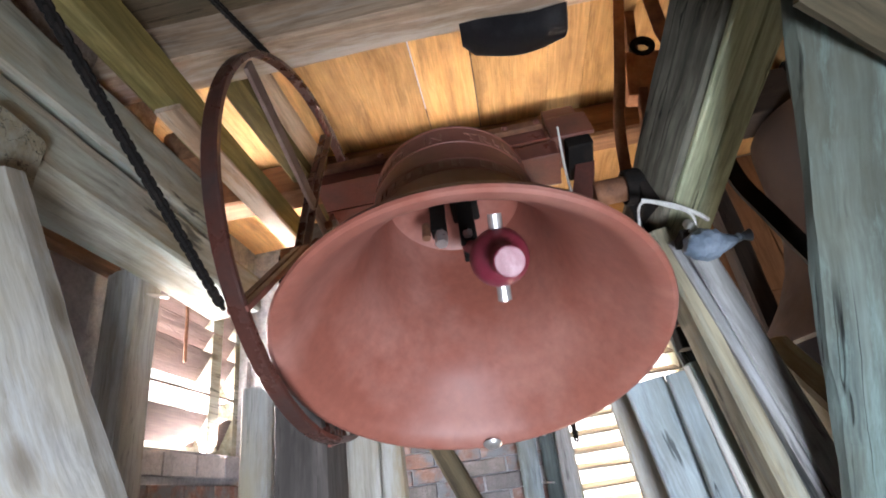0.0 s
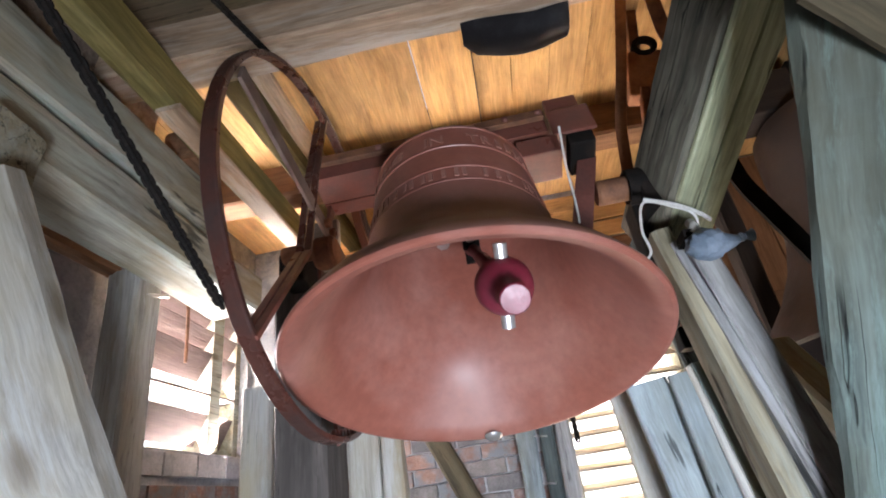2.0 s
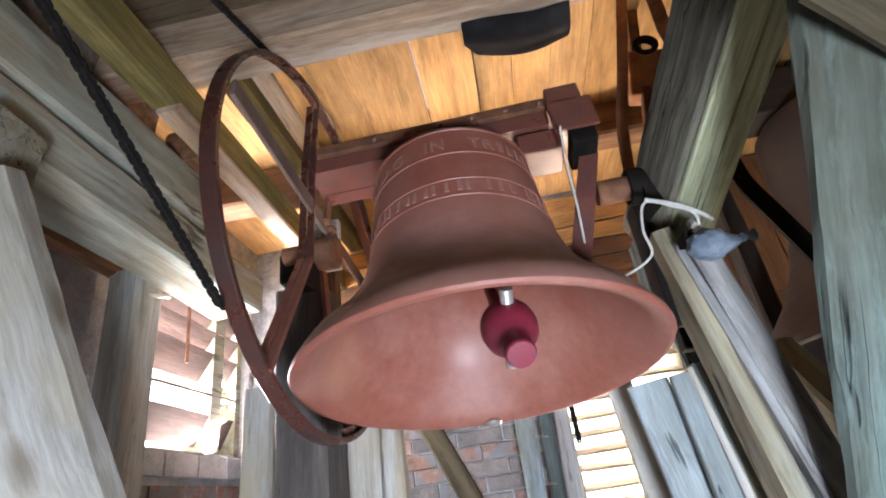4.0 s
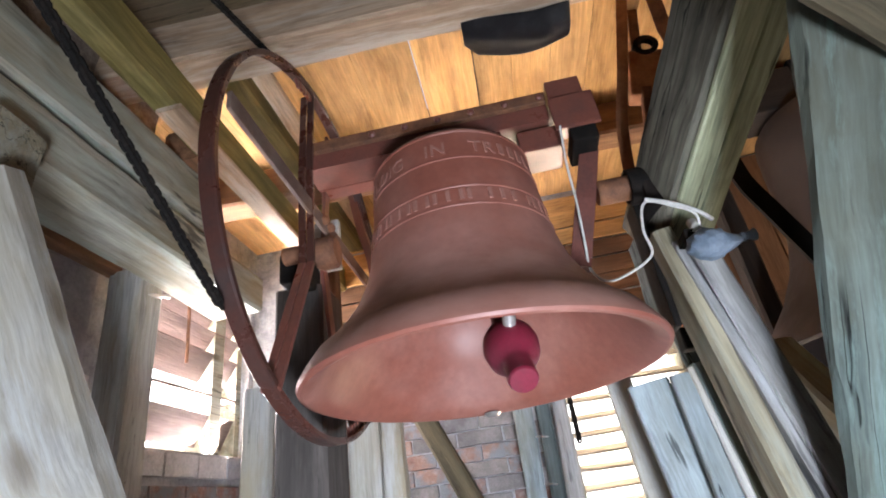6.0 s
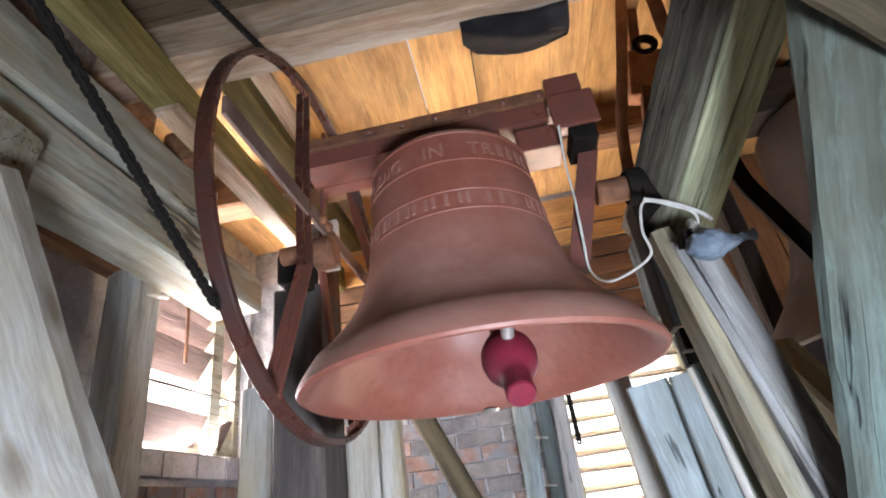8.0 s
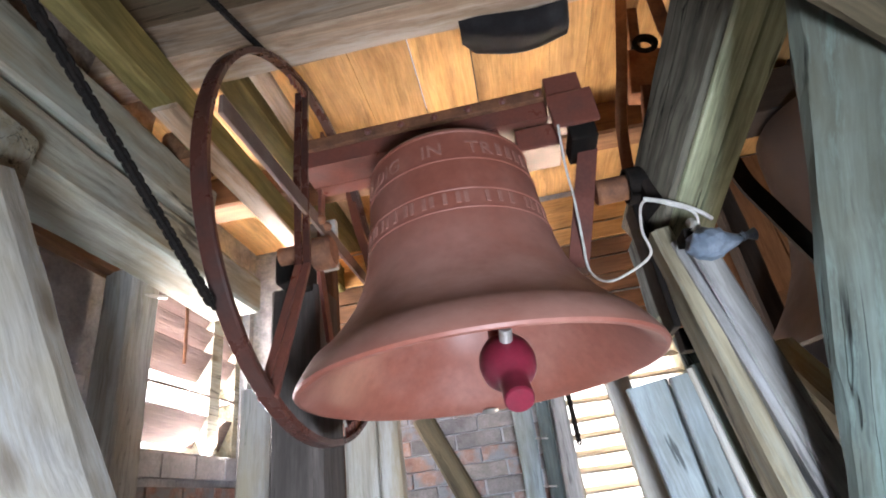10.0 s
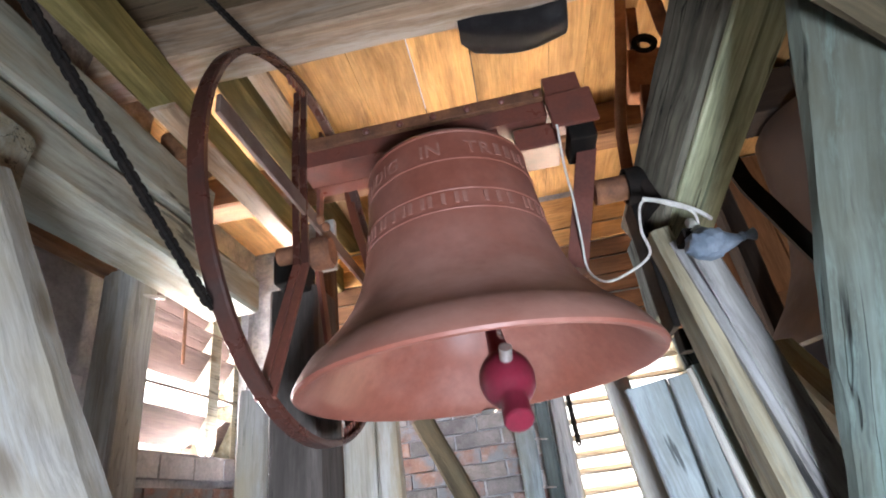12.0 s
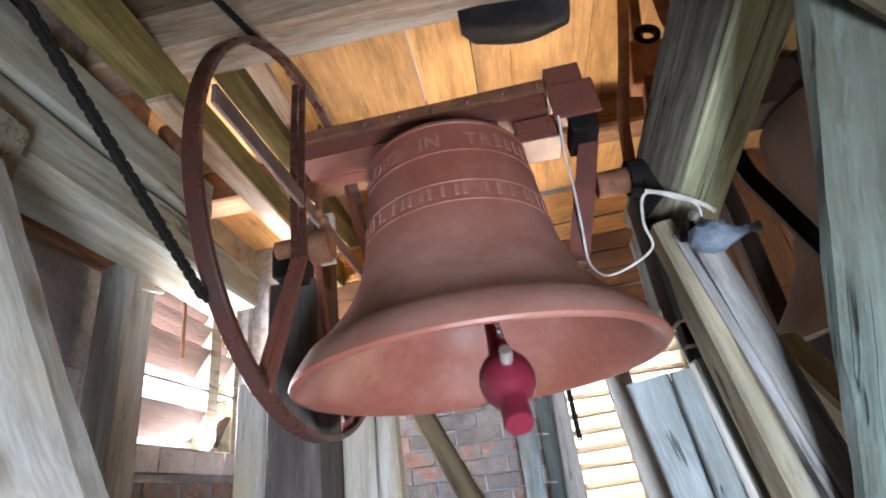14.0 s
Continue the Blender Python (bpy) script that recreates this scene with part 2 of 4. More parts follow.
CLAPPER_RED = painted("gloss_crimson_enamel", (0.17, 0.013, 0.030), (0.115, 0.013, 0.024), 14.0, 0.40, 0.55, 0.0, 0.6, 0.35)
RUBBER = painted("black_rubber", (0.018, 0.018, 0.02), (0.045, 0.045, 0.05), 9.0, 0.45, 0.5, 0.0, 0.6, 0.3)
BAG = painted("dusty_blue_plastic", (0.13, 0.17, 0.22), (0.24, 0.28, 0.33), 16.0, 0.55, 0.4, 0.0, 0.6, 0.5)
CORD = painted("white_cable_sheath", (0.62, 0.62, 0.58), (0.42, 0.40, 0.36), 40.0, 0.6, 0.3, 0.0, 0.6, 0.1)
BELL_WORN = painted("rubbed_bell_paint", (0.33, 0.158, 0.122), (0.28, 0.12, 0.092), 30.0, 0.5, 0.4, 0.0, 0.6, 0.1)
BELL_DARK = painted("dark_bronze", (0.018, 0.011, 0.008), (0.040, 0.025, 0.018), 6.0, 0.55, 0.4, 0.1, 0.6, 0.15)
DUSTY_IRON = painted("dusty_iron", (0.135, 0.085, 0.066), (0.20, 0.145, 0.115), 12.0, 0.65, 0.3, 0.0, 0.55, 0.3)
ROUGH_STONE = masonry("dark_rubble", (0.05, 0.05, 0.05), (0.09, 0.09, 0.09), (0.14, 0.14, 0.13), 6.0)
LOAM = masonry("crumbling_loam_plaster", (0.16, 0.12, 0.09), (0.32, 0.26, 0.20), (0.50, 0.46, 0.40), 12.0)
MORTAR = masonry("dirty_whitewash", (0.30, 0.315, 0.33), (0.54, 0.555, 0.565), (0.74, 0.745, 0.74), 7.0)
BRICK = masonry("old_red_brick", (0.19, 0.11, 0.085), (0.30, 0.19, 0.155), (0.45, 0.42, 0.40), 14.0, (0.22, 0.23, 0.24))
GREY_WASH = masonry("soot_grey_wash", (0.15, 0.14, 0.135), (0.25, 0.24, 0.235), (0.36, 0.345, 0.335), 12.0)
# Paler whitewash copy: light that misses these stones is put into its colour.
LIFTED_WASH = masonry("lifted_whitewash", (0.46, 0.47, 0.49), (0.62, 0.63, 0.65), (0.74, 0.74, 0.75), 9.0)
HUMUS_WOOD = wood("dusty_brown_oak", (0.05, 0.04, 0.026), (0.11, 0.09, 0.055), (0.18, 0.148, 0.09), (0.07, 0.07, 0.045), 0.58)
FLOOR_WOOD = wood("floor_boards", (0.10, 0.085, 0.07), (0.19, 0.165, 0.135), (0.28, 0.25, 0.21), (0.14, 0.12, 0.095), 0.6)

# ---------------------------------------------------------------- mesh helpers


def mesh_of(name, bm, material, smooth=False):
    me = bpy.data.meshes.new(name)
    bmesh.ops.recalc_face_normals(bm, faces=bm.faces)
    bm.to_mesh(me)
    bm.free()
    me.materials.append(material)
    if smooth:
        for p in me.polygons:
            p.use_smooth = True
        me.set_sharp_from_angle(angle=radians(32))
    return me


def part(name, bm, material, parent=None, label="", at=None, smooth=False):
    """One mesh object, under a thing or a part when a parent is given."""
    ob = new(name, mesh_of(name, bm, material, smooth))
    if parent:
        ob.parent = parent
    if at is not None:
        ob.matrix_basis = at
    if label:
        tagged(ob, label)
    return ob


def empty(name, m=None):
    ob = new(name)
    ob.empty_display_size = 0.05
    if m is not None:
        ob.matrix_basis = m
    return ob


def box_bm(sx, sy, sz, bevel=0.004, at=(0, 0, 0)):
    bm = bmesh.new()
    bmesh.ops.create_cube(bm, size=1, matrix=Matrix.LocRotScale(at, None, (sx, sy, sz)))
    if bevel:
        bmesh.ops.bevel(bm, geom=bm.edges[:], offset=bevel, segments=2, affect="EDGES", profile=0.6)
    return bm


def lathe_bm(profile, steps=64, closed=False):
    """Turn (radius, height) pairs round z."""
    bm = bmesh.new()
    rings = []
    for r, z in profile:
        if r < 1e-5:
            rings.append([bm.verts.new((0, 0, z))])
        else:
            rings.append([bm.verts.new((r * math.cos(a), r * math.sin(a), z)) for a in (math.tau * i / steps for i in range(steps))])
    pairs = list(zip(rings, rings[1:])) + ([(rings[-1], rings[0])] if closed else [])
    for a, b in pairs:
        for i in range(steps):
            j = (i + 1) % steps
            quad = [a[i % len(a)], a[j % len(a)], b[j % len(b)], b[i % len(b)]]
            quad = list(dict.fromkeys(quad))
            if len(quad) > 2:
                bm.faces.new(quad)
    return bm


def tube_bm(points, radius, sides=8):
    """A round rod along points."""
    bm = bmesh.new()
    pts = [Vector(p) for p in points]
    rings, side = [], None
    for i, p in enumerate(pts):
        d = (pts[min(i + 1, len(pts) - 1)] - pts[max(i - 1, 0)]).normalized()
        if side is None:
            side = d.orthogonal().normalized()
        side = (side - d * side.dot(d)).normalized()
        up = d.cross(side)
        rings.append([bm.verts.new(p + radius * (math.cos(a) * side + math.sin(a) * up)) for a in (math.tau * k / sides for k in range(sides))])
    for a, b in zip(rings, rings[1:]):
        for k in range(sides):
            bm.faces.new((a[k], a[(k + 1) % sides], b[(k + 1) % sides], b[k]))
    bm.faces.new(rings[0][::-1]), bm.faces.new(rings[-1])
    return bm


def curve_points(ctrl, n=24):
    """A smooth line through control points (Catmull-Rom)."""
    p = [Vector(c) for c in ctrl]
    p = [2 * p[0] - p[1]] + p + [2 * p[-1] - p[-2]]
    out = []
    for i in range(1, len(p) - 2):
        for k in range(n):
            s = k / n
            out.append(0.5 * ((2 * p[i]) + (p[i + 1] - p[i - 1]) * s + (2 * p[i - 1] - 5 * p[i] + 4 * p[i + 1] - p[i + 2]) * s * s + (3 * p[i] - p[i - 1] - 3 * p[i + 1] + p[i + 2]) * s ** 3))
    return out + [p[-2]]


def along(p0, p1, up=(0, 0, 1)):
    """The pose whose x runs from p0 to p1, at their middle, with z towards up."""
    a, b = Vector(p0), Vector(p1)
    x = (b - a).normalized()
    y = Vector(up).cross(x).normalized()
    z = x.cross(y)
    m = Matrix((x, y, z)).transposed().to_4x4()
    m.translation = (a + b) / 2
    return m


def timber_bm(length, w, h, worn=0.004, chamfer=0.012, seed=0, taper=1.0):
    """A hewn timber along local x: chamfered section, wavy faces, chipped arrises."""
    bm = bmesh.new()
    n = max(4, min(48, int(length / 0.05)))
    c = min(chamfer, w / 4, h / 4)
    sec = []
    for sy, sz in ((1, 1), (-1, 1), (-1, -1), (1, -1)):
        y, z = sy * w / 2, sz * h / 2
        a, b = (y, z - sz * c), (y - sy * c, z)
        sec += [a, b] if sy * sz > 0 else [b, a]
    # two more points along each face, so that faces can bow
    full = []
    for i, (y, z) in enumerate(sec):
        full.append((y, z))
        y2, z2 = sec[(i + 1) % 8]
        if i % 2 == 1:
            full += [(y + (y2 - y) * f, z + (z2 - z) * f) for f in (0.33, 0.67)]
    rings = []
    for i in range(n + 1):
        x = -length / 2 + length * i / n
        k = 1 + (taper - 1) * i / n
        ring = []
        for y, z in full:
            q = Vector((x * 2.2 + seed * 3.7, y * 9 + seed, z * 9))
            d = noise.noise(q) * worn * 1.6 + noise.noise(q * 4) * worn * 0.6
            bow = noise.noise(Vector((x * 0.9 + seed, seed * 1.3, 0))) * worn * 2.5
            f = 1 + d / max(0.02, math.hypot(y, z))
            ring.append(bm.verts.new((x, y * k * f + bow, z * k * f + bow * 0.5)))
        rings.append(ring)
    m = len(full)
    for a, b in zip(rings, rings[1:]):
        for k in range(m):
            bm.faces.new((a[k], a[(k + 1) % m], b[(k + 1) % m], b[k]))
    bm.faces.new(rings[0][::-1]), bm.faces.new(rings[-1])
    return bm


SEED = [0]


def timber(name, p0, p1, w, h, material, label="", category="beam", group="", kind="", up=(0, 0, 1), worn=0.004, chamfer=0.012, parent=None, taper=1.0):
    SEED[0] += 1
    ob = part(name, timber_bm((Vector(p1) - Vector(p0)).length, w, h, worn, chamfer, SEED[0], taper), material, parent, at=along(p0, p1, up), smooth=False)
    for e in ob.data.polygons:
        e.use_smooth = False
    return tagged(ob, label, category if not parent else "", group, kind)


# ---------------------------------------------------------------- the room


def slab(name, lo, hi, material, label, category):
    lo, hi = Vector(lo), Vector(hi)
    size = hi - lo
    ob = part(name, box_bm(size.x, size.y, size.z, 0), material, at=Matrix.Translation((lo + hi) / 2))
    return tagged(ob, label, category, kind="structure")


def wall_with_hole(name, axis, face, depth, span, height, hole, material, label):
    """A wall in a plane of x or y with one rectangular opening; span and hole run along the other axis."""
    bm = bmesh.new()
    (a0, a1), (z0, z1), (h0, h1, g0, g1) = span, height, hole
    lo, hi = min(face, face + depth), max(face, face + depth)
    for (u0, u1, v0, v1) in ((a0, h0, z0, z1), (h1, a1, z0, z1), (h0, h1, z0, g0), (h0, h1, g1, z1)):
        c, s = ((u0 + u1) / 2, (v0 + v1) / 2), (u1 - u0, v1 - v0)
        at, size = ((lo + hi) / 2, c[0], c[1]), (hi - lo, s[0], s[1])
        if axis == "y":
            at, size = (at[1], at[0], at[2]), (size[1], size[0], size[2])
        bmesh.ops.create_cube(bm, size=1, matrix=Matrix.LocRotScale(at, None, size))
    return tagged(part(name, bm, material), label, "wall", kind="structure")


X_LEFT, X_RIGHT, Y_FAR, Y_BACK, Z_CEIL = -1.5, 2.7, 1.5, -2.1, 3.3
floor = slab("floor", (X_LEFT - 0.4, Y_BACK - 0.4, -0.08), (X_RIGHT + 0.4, Y_FAR + 0.4, 0), FLOOR_WOOD, "worn brown wooden belfry floor", "floor")
wall_left = wall_with_hole("wall_left", "x", X_LEFT, -0.35, (Y_BACK - 0.4, Y_FAR + 0.4), (0, 3.6), (0.5, 1.45, 1.985, 2.86), MORTAR, "rough whitewashed masonry wall with a louvred opening")
wall_far = wall_with_hole("wall_far", "y", Y_FAR, 0.35, (X_LEFT, X_RIGHT), (0, 3.6), (0.3, 1.02, 1.1, 2.32), MORTAR, "whitewashed brick wall with a louvred opening")
# the opening is added, out of view, for the fill lamp
wall_right = wall_with_hole("wall_right", "x", X_RIGHT, 0.35, (Y_BACK - 0.4, Y_FAR + 0.4), (0, 3.6), (0.3, 1.2, 1.9, 2.8), ROUGH_STONE, "dark rough masonry wall with an added unseen opening")
wall_back = wall_with_hole("wall_back", "y", Y_BACK, -0.35, (X_LEFT, X_RIGHT), (0, 3.6), (0.18, 0.78, 0.26, 0.84), ROUGH_STONE, "dark rough masonry wall with an assumed unseen low hatch")

# ceiling of boards that run away from the viewer, in one mesh
ceil_bm = bmesh.new()
rng = random.Random(4)
edges = [-1.5, -1.27, -1.03, -0.80, -0.575, -0.335, -0.083, 0.168, 0.335, 0.51, 0.68, 0.87, 1.06, 1.27, 1.48, 1.70, 1.93, 2.15, 2.38, 2.60, 2.85]
for a, b in zip(edges, edges[1:]):
    gap = 0.0025 if not (-0.09 < a < 0.0 or 0.1 < a < 0.2) else 0.006
    z = Z_CEIL + rng.uniform(0, 0.006)
    bmesh.ops.create_cube(ceil_bm, size=1, matrix=Matrix.LocRotScale(((a + b) / 2 + gap / 2, (Y_FAR + Y_BACK) / 2, z + 0.012), Euler((0, rng.uniform(-0.006, 0.006), 0)), (b - a - gap, Y_FAR - Y_BACK + 0.6, 0.024)))

ceil_bm.transform(Matrix.Rotation(radians(-90), 4, "Z"))
tagged(part("ceiling", ceil_bm, BOARD_WOOD, at=pose(0, 0, 0, 0, 0, 90)), "warm yellow pine board ceiling with narrow light gaps", "ceiling", kind="structure")
# unseen slabs added over the ceiling to block sky, except at two light gaps
for x0, x1, y0, y1 in ((X_LEFT - 0.4, -0.12, Y_BACK - 0.4, Y_FAR + 0.4), (-0.04, 0.14, Y_BACK - 0.4, Y_FAR + 0.4), (0.22, X_RIGHT + 0.4, Y_BACK - 0.4, Y_FAR + 0.4),
                       (-0.12, -0.04, Y_BACK - 0.4, 0.0), (-0.12, -0.04, 0.55, Y_FAR + 0.4), (0.14, 0.22, Y_BACK - 0.4, 0.05), (0.14, 0.22, 0.22, Y_FAR + 0.4)):
    slab("roof_deck", (x0, y0, Z_CEIL + 0.034), (x1, y1, Z_CEIL + 0.09), DARK_WOOD, "unseen dark slab that blocks sky over the board ceiling", "roof")

# lower, darker decking ahead of the thick ceiling beam, in one mesh
front_bm = bmesh.new()
for k in range(9):
    y1 = -0.235 - 0.205 * k
    bmesh.ops.create_cube(front_bm, size=1, matrix=Matrix.LocRotScale((0.42, y1 - 0.096, 3.286 + 0.004 * (k % 3)), Euler((rng.uniform(-0.01, 0.01), 0, 0)), (3.72, 0.188, 0.022)))
tagged(part("ceiling", front_bm, DECK_WOOD), "dark brown weathered plank ceiling", "ceiling", kind="structure")

# ---------------------------------------------------------------- timber frame of the belfry
# beams under the ceiling, across the view
timber("ceiling_beam", (-1.45, -0.24, 3.19), (2.25, -0.18, 3.19), 0.15, 0.22, CEIL_BEAM, "thick pale pine beam under the board ceiling", up=(0, 0, 1))
timber("ceiling_beam", (-1.45, 0.68, 3.20), (2.25, 0.80, 3.20), 0.16, 0.19, BROWN_WOOD, "brown wooden beam under the board ceiling")
# long beams on the louvre side
timber("wall_plate", (-0.875, -2.4, 2.995), (-0.915, 1.48, 2.985), 0.09, 0.17, OLIVE_WOOD, "olive-brown squared beam along the masonry wall")
# Pale colour stands in for louvre light on the olive beam's underside.
timber("plate_board", (-0.878, -0.27, 2.899), (-0.892, 0.95, 2.893), 0.088, 0.022, CEIL_BEAM, "pale board under the olive beam, toned as its lit underside", "board", worn=0.003, chamfer=0.004)
ledge = timber("wall_ledge", (-1.33, -2.4, 3.10), (-1.33, 0.03, 3.10), 0.36, 0.40, LOAM, "crumbling loam-plastered masonry ledge", "wall", kind="structure", worn=0.02, chamfer=0.03)
timber("frame_beam", (-1.10, -1.9, 2.81), (-1.10, 0.23, 2.81), 0.2, 0.2, GREY_WOOD, "weathered grey-green hewn beam of the bell frame", worn=0.007)
timber("frame_beam", (-1.12, -1.9, 2.61), (-1.12, 0.64, 2.587), 0.24, 0.17, GREY_WOOD, "weathered grey hewn lower beam of the bell frame", worn=0.007)
timber("cross_tie", (-1.49, -0.74, 2.49), (-0.925, -0.665, 2.445), 0.16, 0.15, TAN_WOOD, "weathered brownish end of a squared cross timber", worn=0.006)
timber("packing_block", (-1.02, 0.00, 2.985), (-1.02, 0.14, 2.985), 0.15, 0.15, BROWN_WOOD, "brown wooden packing block against the wall", "block")
timber("wall_plate", (-0.782, -0.12, 3.215), (-0.782, 1.48, 3.215), 0.10, 0.10, DEEP_OLIVE_WOOD, "dark olive upper beam under the board ceiling")
timber("ceiling_batten", (-0.690, -0.12, 3.262), (-0.690, 1.48, 3.262), 0.085, 0.035, CEIL_BEAM, "tan batten along the ceiling's edge", "batten", worn=0.003, chamfer=0.004)
# posts that carry the bell's bearings
timber("bearing_block", (0.622, 0.22, 2.035), (0.615, 0.20, 2.30), 0.12, 0.16, TEAL_WOOD, "dark blue-green oak block under the bell's bearing", "block", up=(0, 1, 0), worn=0.006)
timber("raking_post", (0.969, 0.020, 0.0), (0.600, 0.020, 2.17), 0.024, 0.16, ASH_WOOD, "pale lavender-grey oak post leaning beside the bearing", "post", up=(0, 1, 0), worn=0.005, chamfer=0.008)
timber("raking_post", (0.981, 0.019, 0.0), (0.663, 0.019, 2.14), 0.071, 0.15, ASH_WOOD, "pale grey plank spiked to the leaning post", "post", up=(0, 1, 0), worn=0.005, chamfer=0.008)
timber("raking_post", (0.866, 0.02, 0.0), (0.575, 0.02, 2.22), 0.055, 0.13, TAN_WOOD, "tan-brown weathered board on the leaning post's side", "post", up=(0, 1, 0), worn=0.006, chamfer=0.010)
timber("bearing_post", (-0.61, 0.22, 0.0), (-0.60, 0.22, 2.34), 0.17, 0.2, DARK_WOOD, "dark oak post under the bell's bearing", "post", up=(0, 1, 0))
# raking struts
timber("raking_strut", (0.66, 0.20, 2.31), (0.905, -1.40, 2.945), 0.19, 0.20, SHADED_SIDE_WOOD, "greenish weathered raking strut of the bell frame", "strut", up=(-0.20, 0, 1), worn=0.007, chamfer=0.016)
timber("raking_strut", (0.7885, -0.769, 2.33), (0.855, 0.88, 0.0), 0.23, 0.14, GREEN_WOOD, "greenish cracked oak strut with peeling surface", "strut", up=(-0.6, -0.9, -0.2), worn=0.012, chamfer=0.016)
timber("raking_strut", (-0.945, -0.745, 2.305), (-0.57, 0.385, 0.0), 0.19, 0.15, PALE_WOOD, "pale bleached round-edged oak strut", "strut", up=(0.8, -0.6, 0), worn=0.008, chamfer=0.045)
timber("strut_cap", (0.685, -0.845, 2.262), (1.02, -0.69, 1.962), 0.13, 0.13, HUMUS_WOOD, "brownish squared timber across the strut's head", "beam", worn=0.006)
timber("frame_post", (-0.94, 0.56, 0), (-0.94, 0.56, 2.12), 0.13, 0.12, PALE_WOOD, "pale wooden post before the louvres", "post", up=(0, 1, 0), worn=0.005)
timber("frame_post", (-0.53, 0.56, 0), (-0.51, 0.56, 2.1), 0.12, 0.12, PALE_WOOD, "whitish wooden post behind the bell wheel", "post", up=(0, 1, 0))
timber("frame_post", (-0.415, 0.57, 0), (-0.42, 0.57, 2.1), 0.08, 0.1, PALE_WOOD, "yellowish wooden post behind the bell", "post", up=(0, 1, 0))
timber("frame_post", (-0.66, 0.62, 0), (-0.66, 0.62, 2.7), 0.07, 0.10, RED_BROWN_WOOD, "dark red-brown post behind the bell wheel", "post", up=(0, 1, 0), worn=0.005)
timber("wall_board", (-0.86, 0.80, 0), (-0.86, 0.80, 2.05), 0.17, 0.04, TEAL_WOOD, "dark blue-grey upright board behind the bell wheel", "board", up=(0, 1, 0), worn=0.004)
timber("louvre_post", (-1.36, 0.34, 0), (-1.36, 0.265, 2.60), 0.14, 0.15, PALE_WOOD, "grey wooden post beside the louvres", "post", up=(0, 1, 0))
timber("raking_strut", (-0.43, 1.30, 2.02), (0.45, 1.30, 0.1), 0.10, 0.10, HUMUS_WOOD, "dusty olive-brown raking strut before the brick wall", "strut", up=(0, 1, 0))
# boards added so that the strut's underside looks lit, its side shaded
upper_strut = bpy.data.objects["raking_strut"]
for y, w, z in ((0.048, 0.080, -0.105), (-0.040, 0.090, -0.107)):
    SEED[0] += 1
    part("facing_board", timber_bm(1.715, w, 0.016, 0.004, 0.005, SEED[0]), LIT_OLIVE_WOOD, upper_strut, "olive-green board added for the strut's lit face", at=pose(0, y, z))
# flakes that peel off the cracked strut
strut = bpy.data.objects["raking_strut.001"]
frng = random.Random(11)
for i in range(14):
    bm = bmesh.new()
    n = 9
    ring = [bm.verts.new((frng.uniform(0.55, 1.0) * math.cos(math.tau * k / n) * 0.034, frng.uniform(0.55, 1.0) * math.sin(math.tau * k / n) * 0.005, 0.001 + 0.004 * math.cos(math.tau * k / n + i))) for k in range(n)]
    low = [bm.verts.new((v.co.x * 0.9, v.co.y * 0.9, -0.006)) for v in ring]
    bm.faces.new(ring), bm.faces.new(low[::-1])
    for k in range(n):
        bm.faces.new((ring[k], low[k], low[(k + 1) % n], ring[(k + 1) % n]))
    part("bark_flake", bm, GREEN_WOOD, strut, at=pose(frng.uniform(-0.95, 0.1), frng.uniform(-0.105, 0.08), 0.070, 0, frng.uniform(-4, 4), frng.uniform(-8, 8)))

timber("frame_rail", (0.925, 0.36, 1.90), (0.97, 0.02, 1.43), 0.11, 0.10, GREY_WOOD, "grey squared timber end behind the bearing post", "beam", worn=0.005)
# boards that lean against the frame
for (tx, ty, tz), (bx, by), w, mat, lab in (
        ((0.437, 0.50, 1.92), (0.588, 0.50), 0.085, PALE_WOOD, "pinkish-grey rounded board leaning in the frame"),
        ((0.482, 0.27, 1.852), (0.705, 0.27), 0.126, BLUE_WOOD, "broad blue-grey board with a split top leaning in the frame"),
        ((0.562, 0.20, 1.850), (0.675, 0.20), 0.061, BLUE_WOOD, "blue-grey split board leaning in the frame"),
        ((0.592, 0.19, 1.862), (0.785, 0.19), 0.023, PALE_WOOD, "pale narrow batten leaning in the frame"),
        ((0.628, 0.21, 1.875), (0.845, 0.21), 0.052, MOSS_WOOD, "green-tan flaking board leaning in the frame"),
        ((0.682, 0.36, 2.005), (0.882, 0.36), 0.100, TEAL_WOOD, "dark blue-green plank under the black clamp")):
    timber("leaning_board", (bx, by, 0.0), (tx, ty, tz), 0.04, w, mat, lab, "board", "boards leaning in the frame", up=(1, 0, 0), worn=0.004, chamfer=0.006)
for x, w, mat in ((0.045, 0.10, BLUE_WOOD), (0.15, 0.07, TEAL_WOOD), (0.235, 0.08, ASH_WOOD)):
    timber("wall_batten", (x - 0.02, 1.40, 0.0), (x + 0.05, 1.40, 2.4), 0.07, w, mat, "grey upright batten before the brick wall", "batten", "battens by the louvres", up=(1, 0, 0), worn=0.004)
staple = mesh_of("staple", tube_bm([(-0.03, 0, 0), (-0.028, -0.012, 0), (0.028, -0.012, 0), (0.03, 0, 0)], 0.004, 6), STEEL)
batten = bpy.data.objects["wall_batten.001"]
for z in (2.02, 1.84, 1.62, 1.40):
    ob = new("staple", staple)
    ob.parent = batten
    ob.matrix_basis = batten.matrix_basis.inverted() @ pose(0.10 + 0.055 * z / 2.4 + 0.015, 1.365, z, 0, 8, 0)
timber("wall_bracket", (-1.42, -0.45, 2.615), (-1.42, 0.22, 2.61), 0.06, 0.05, BROWN_WOOD, "dark red-brown bar on the masonry wall", "bar", worn=0.003)

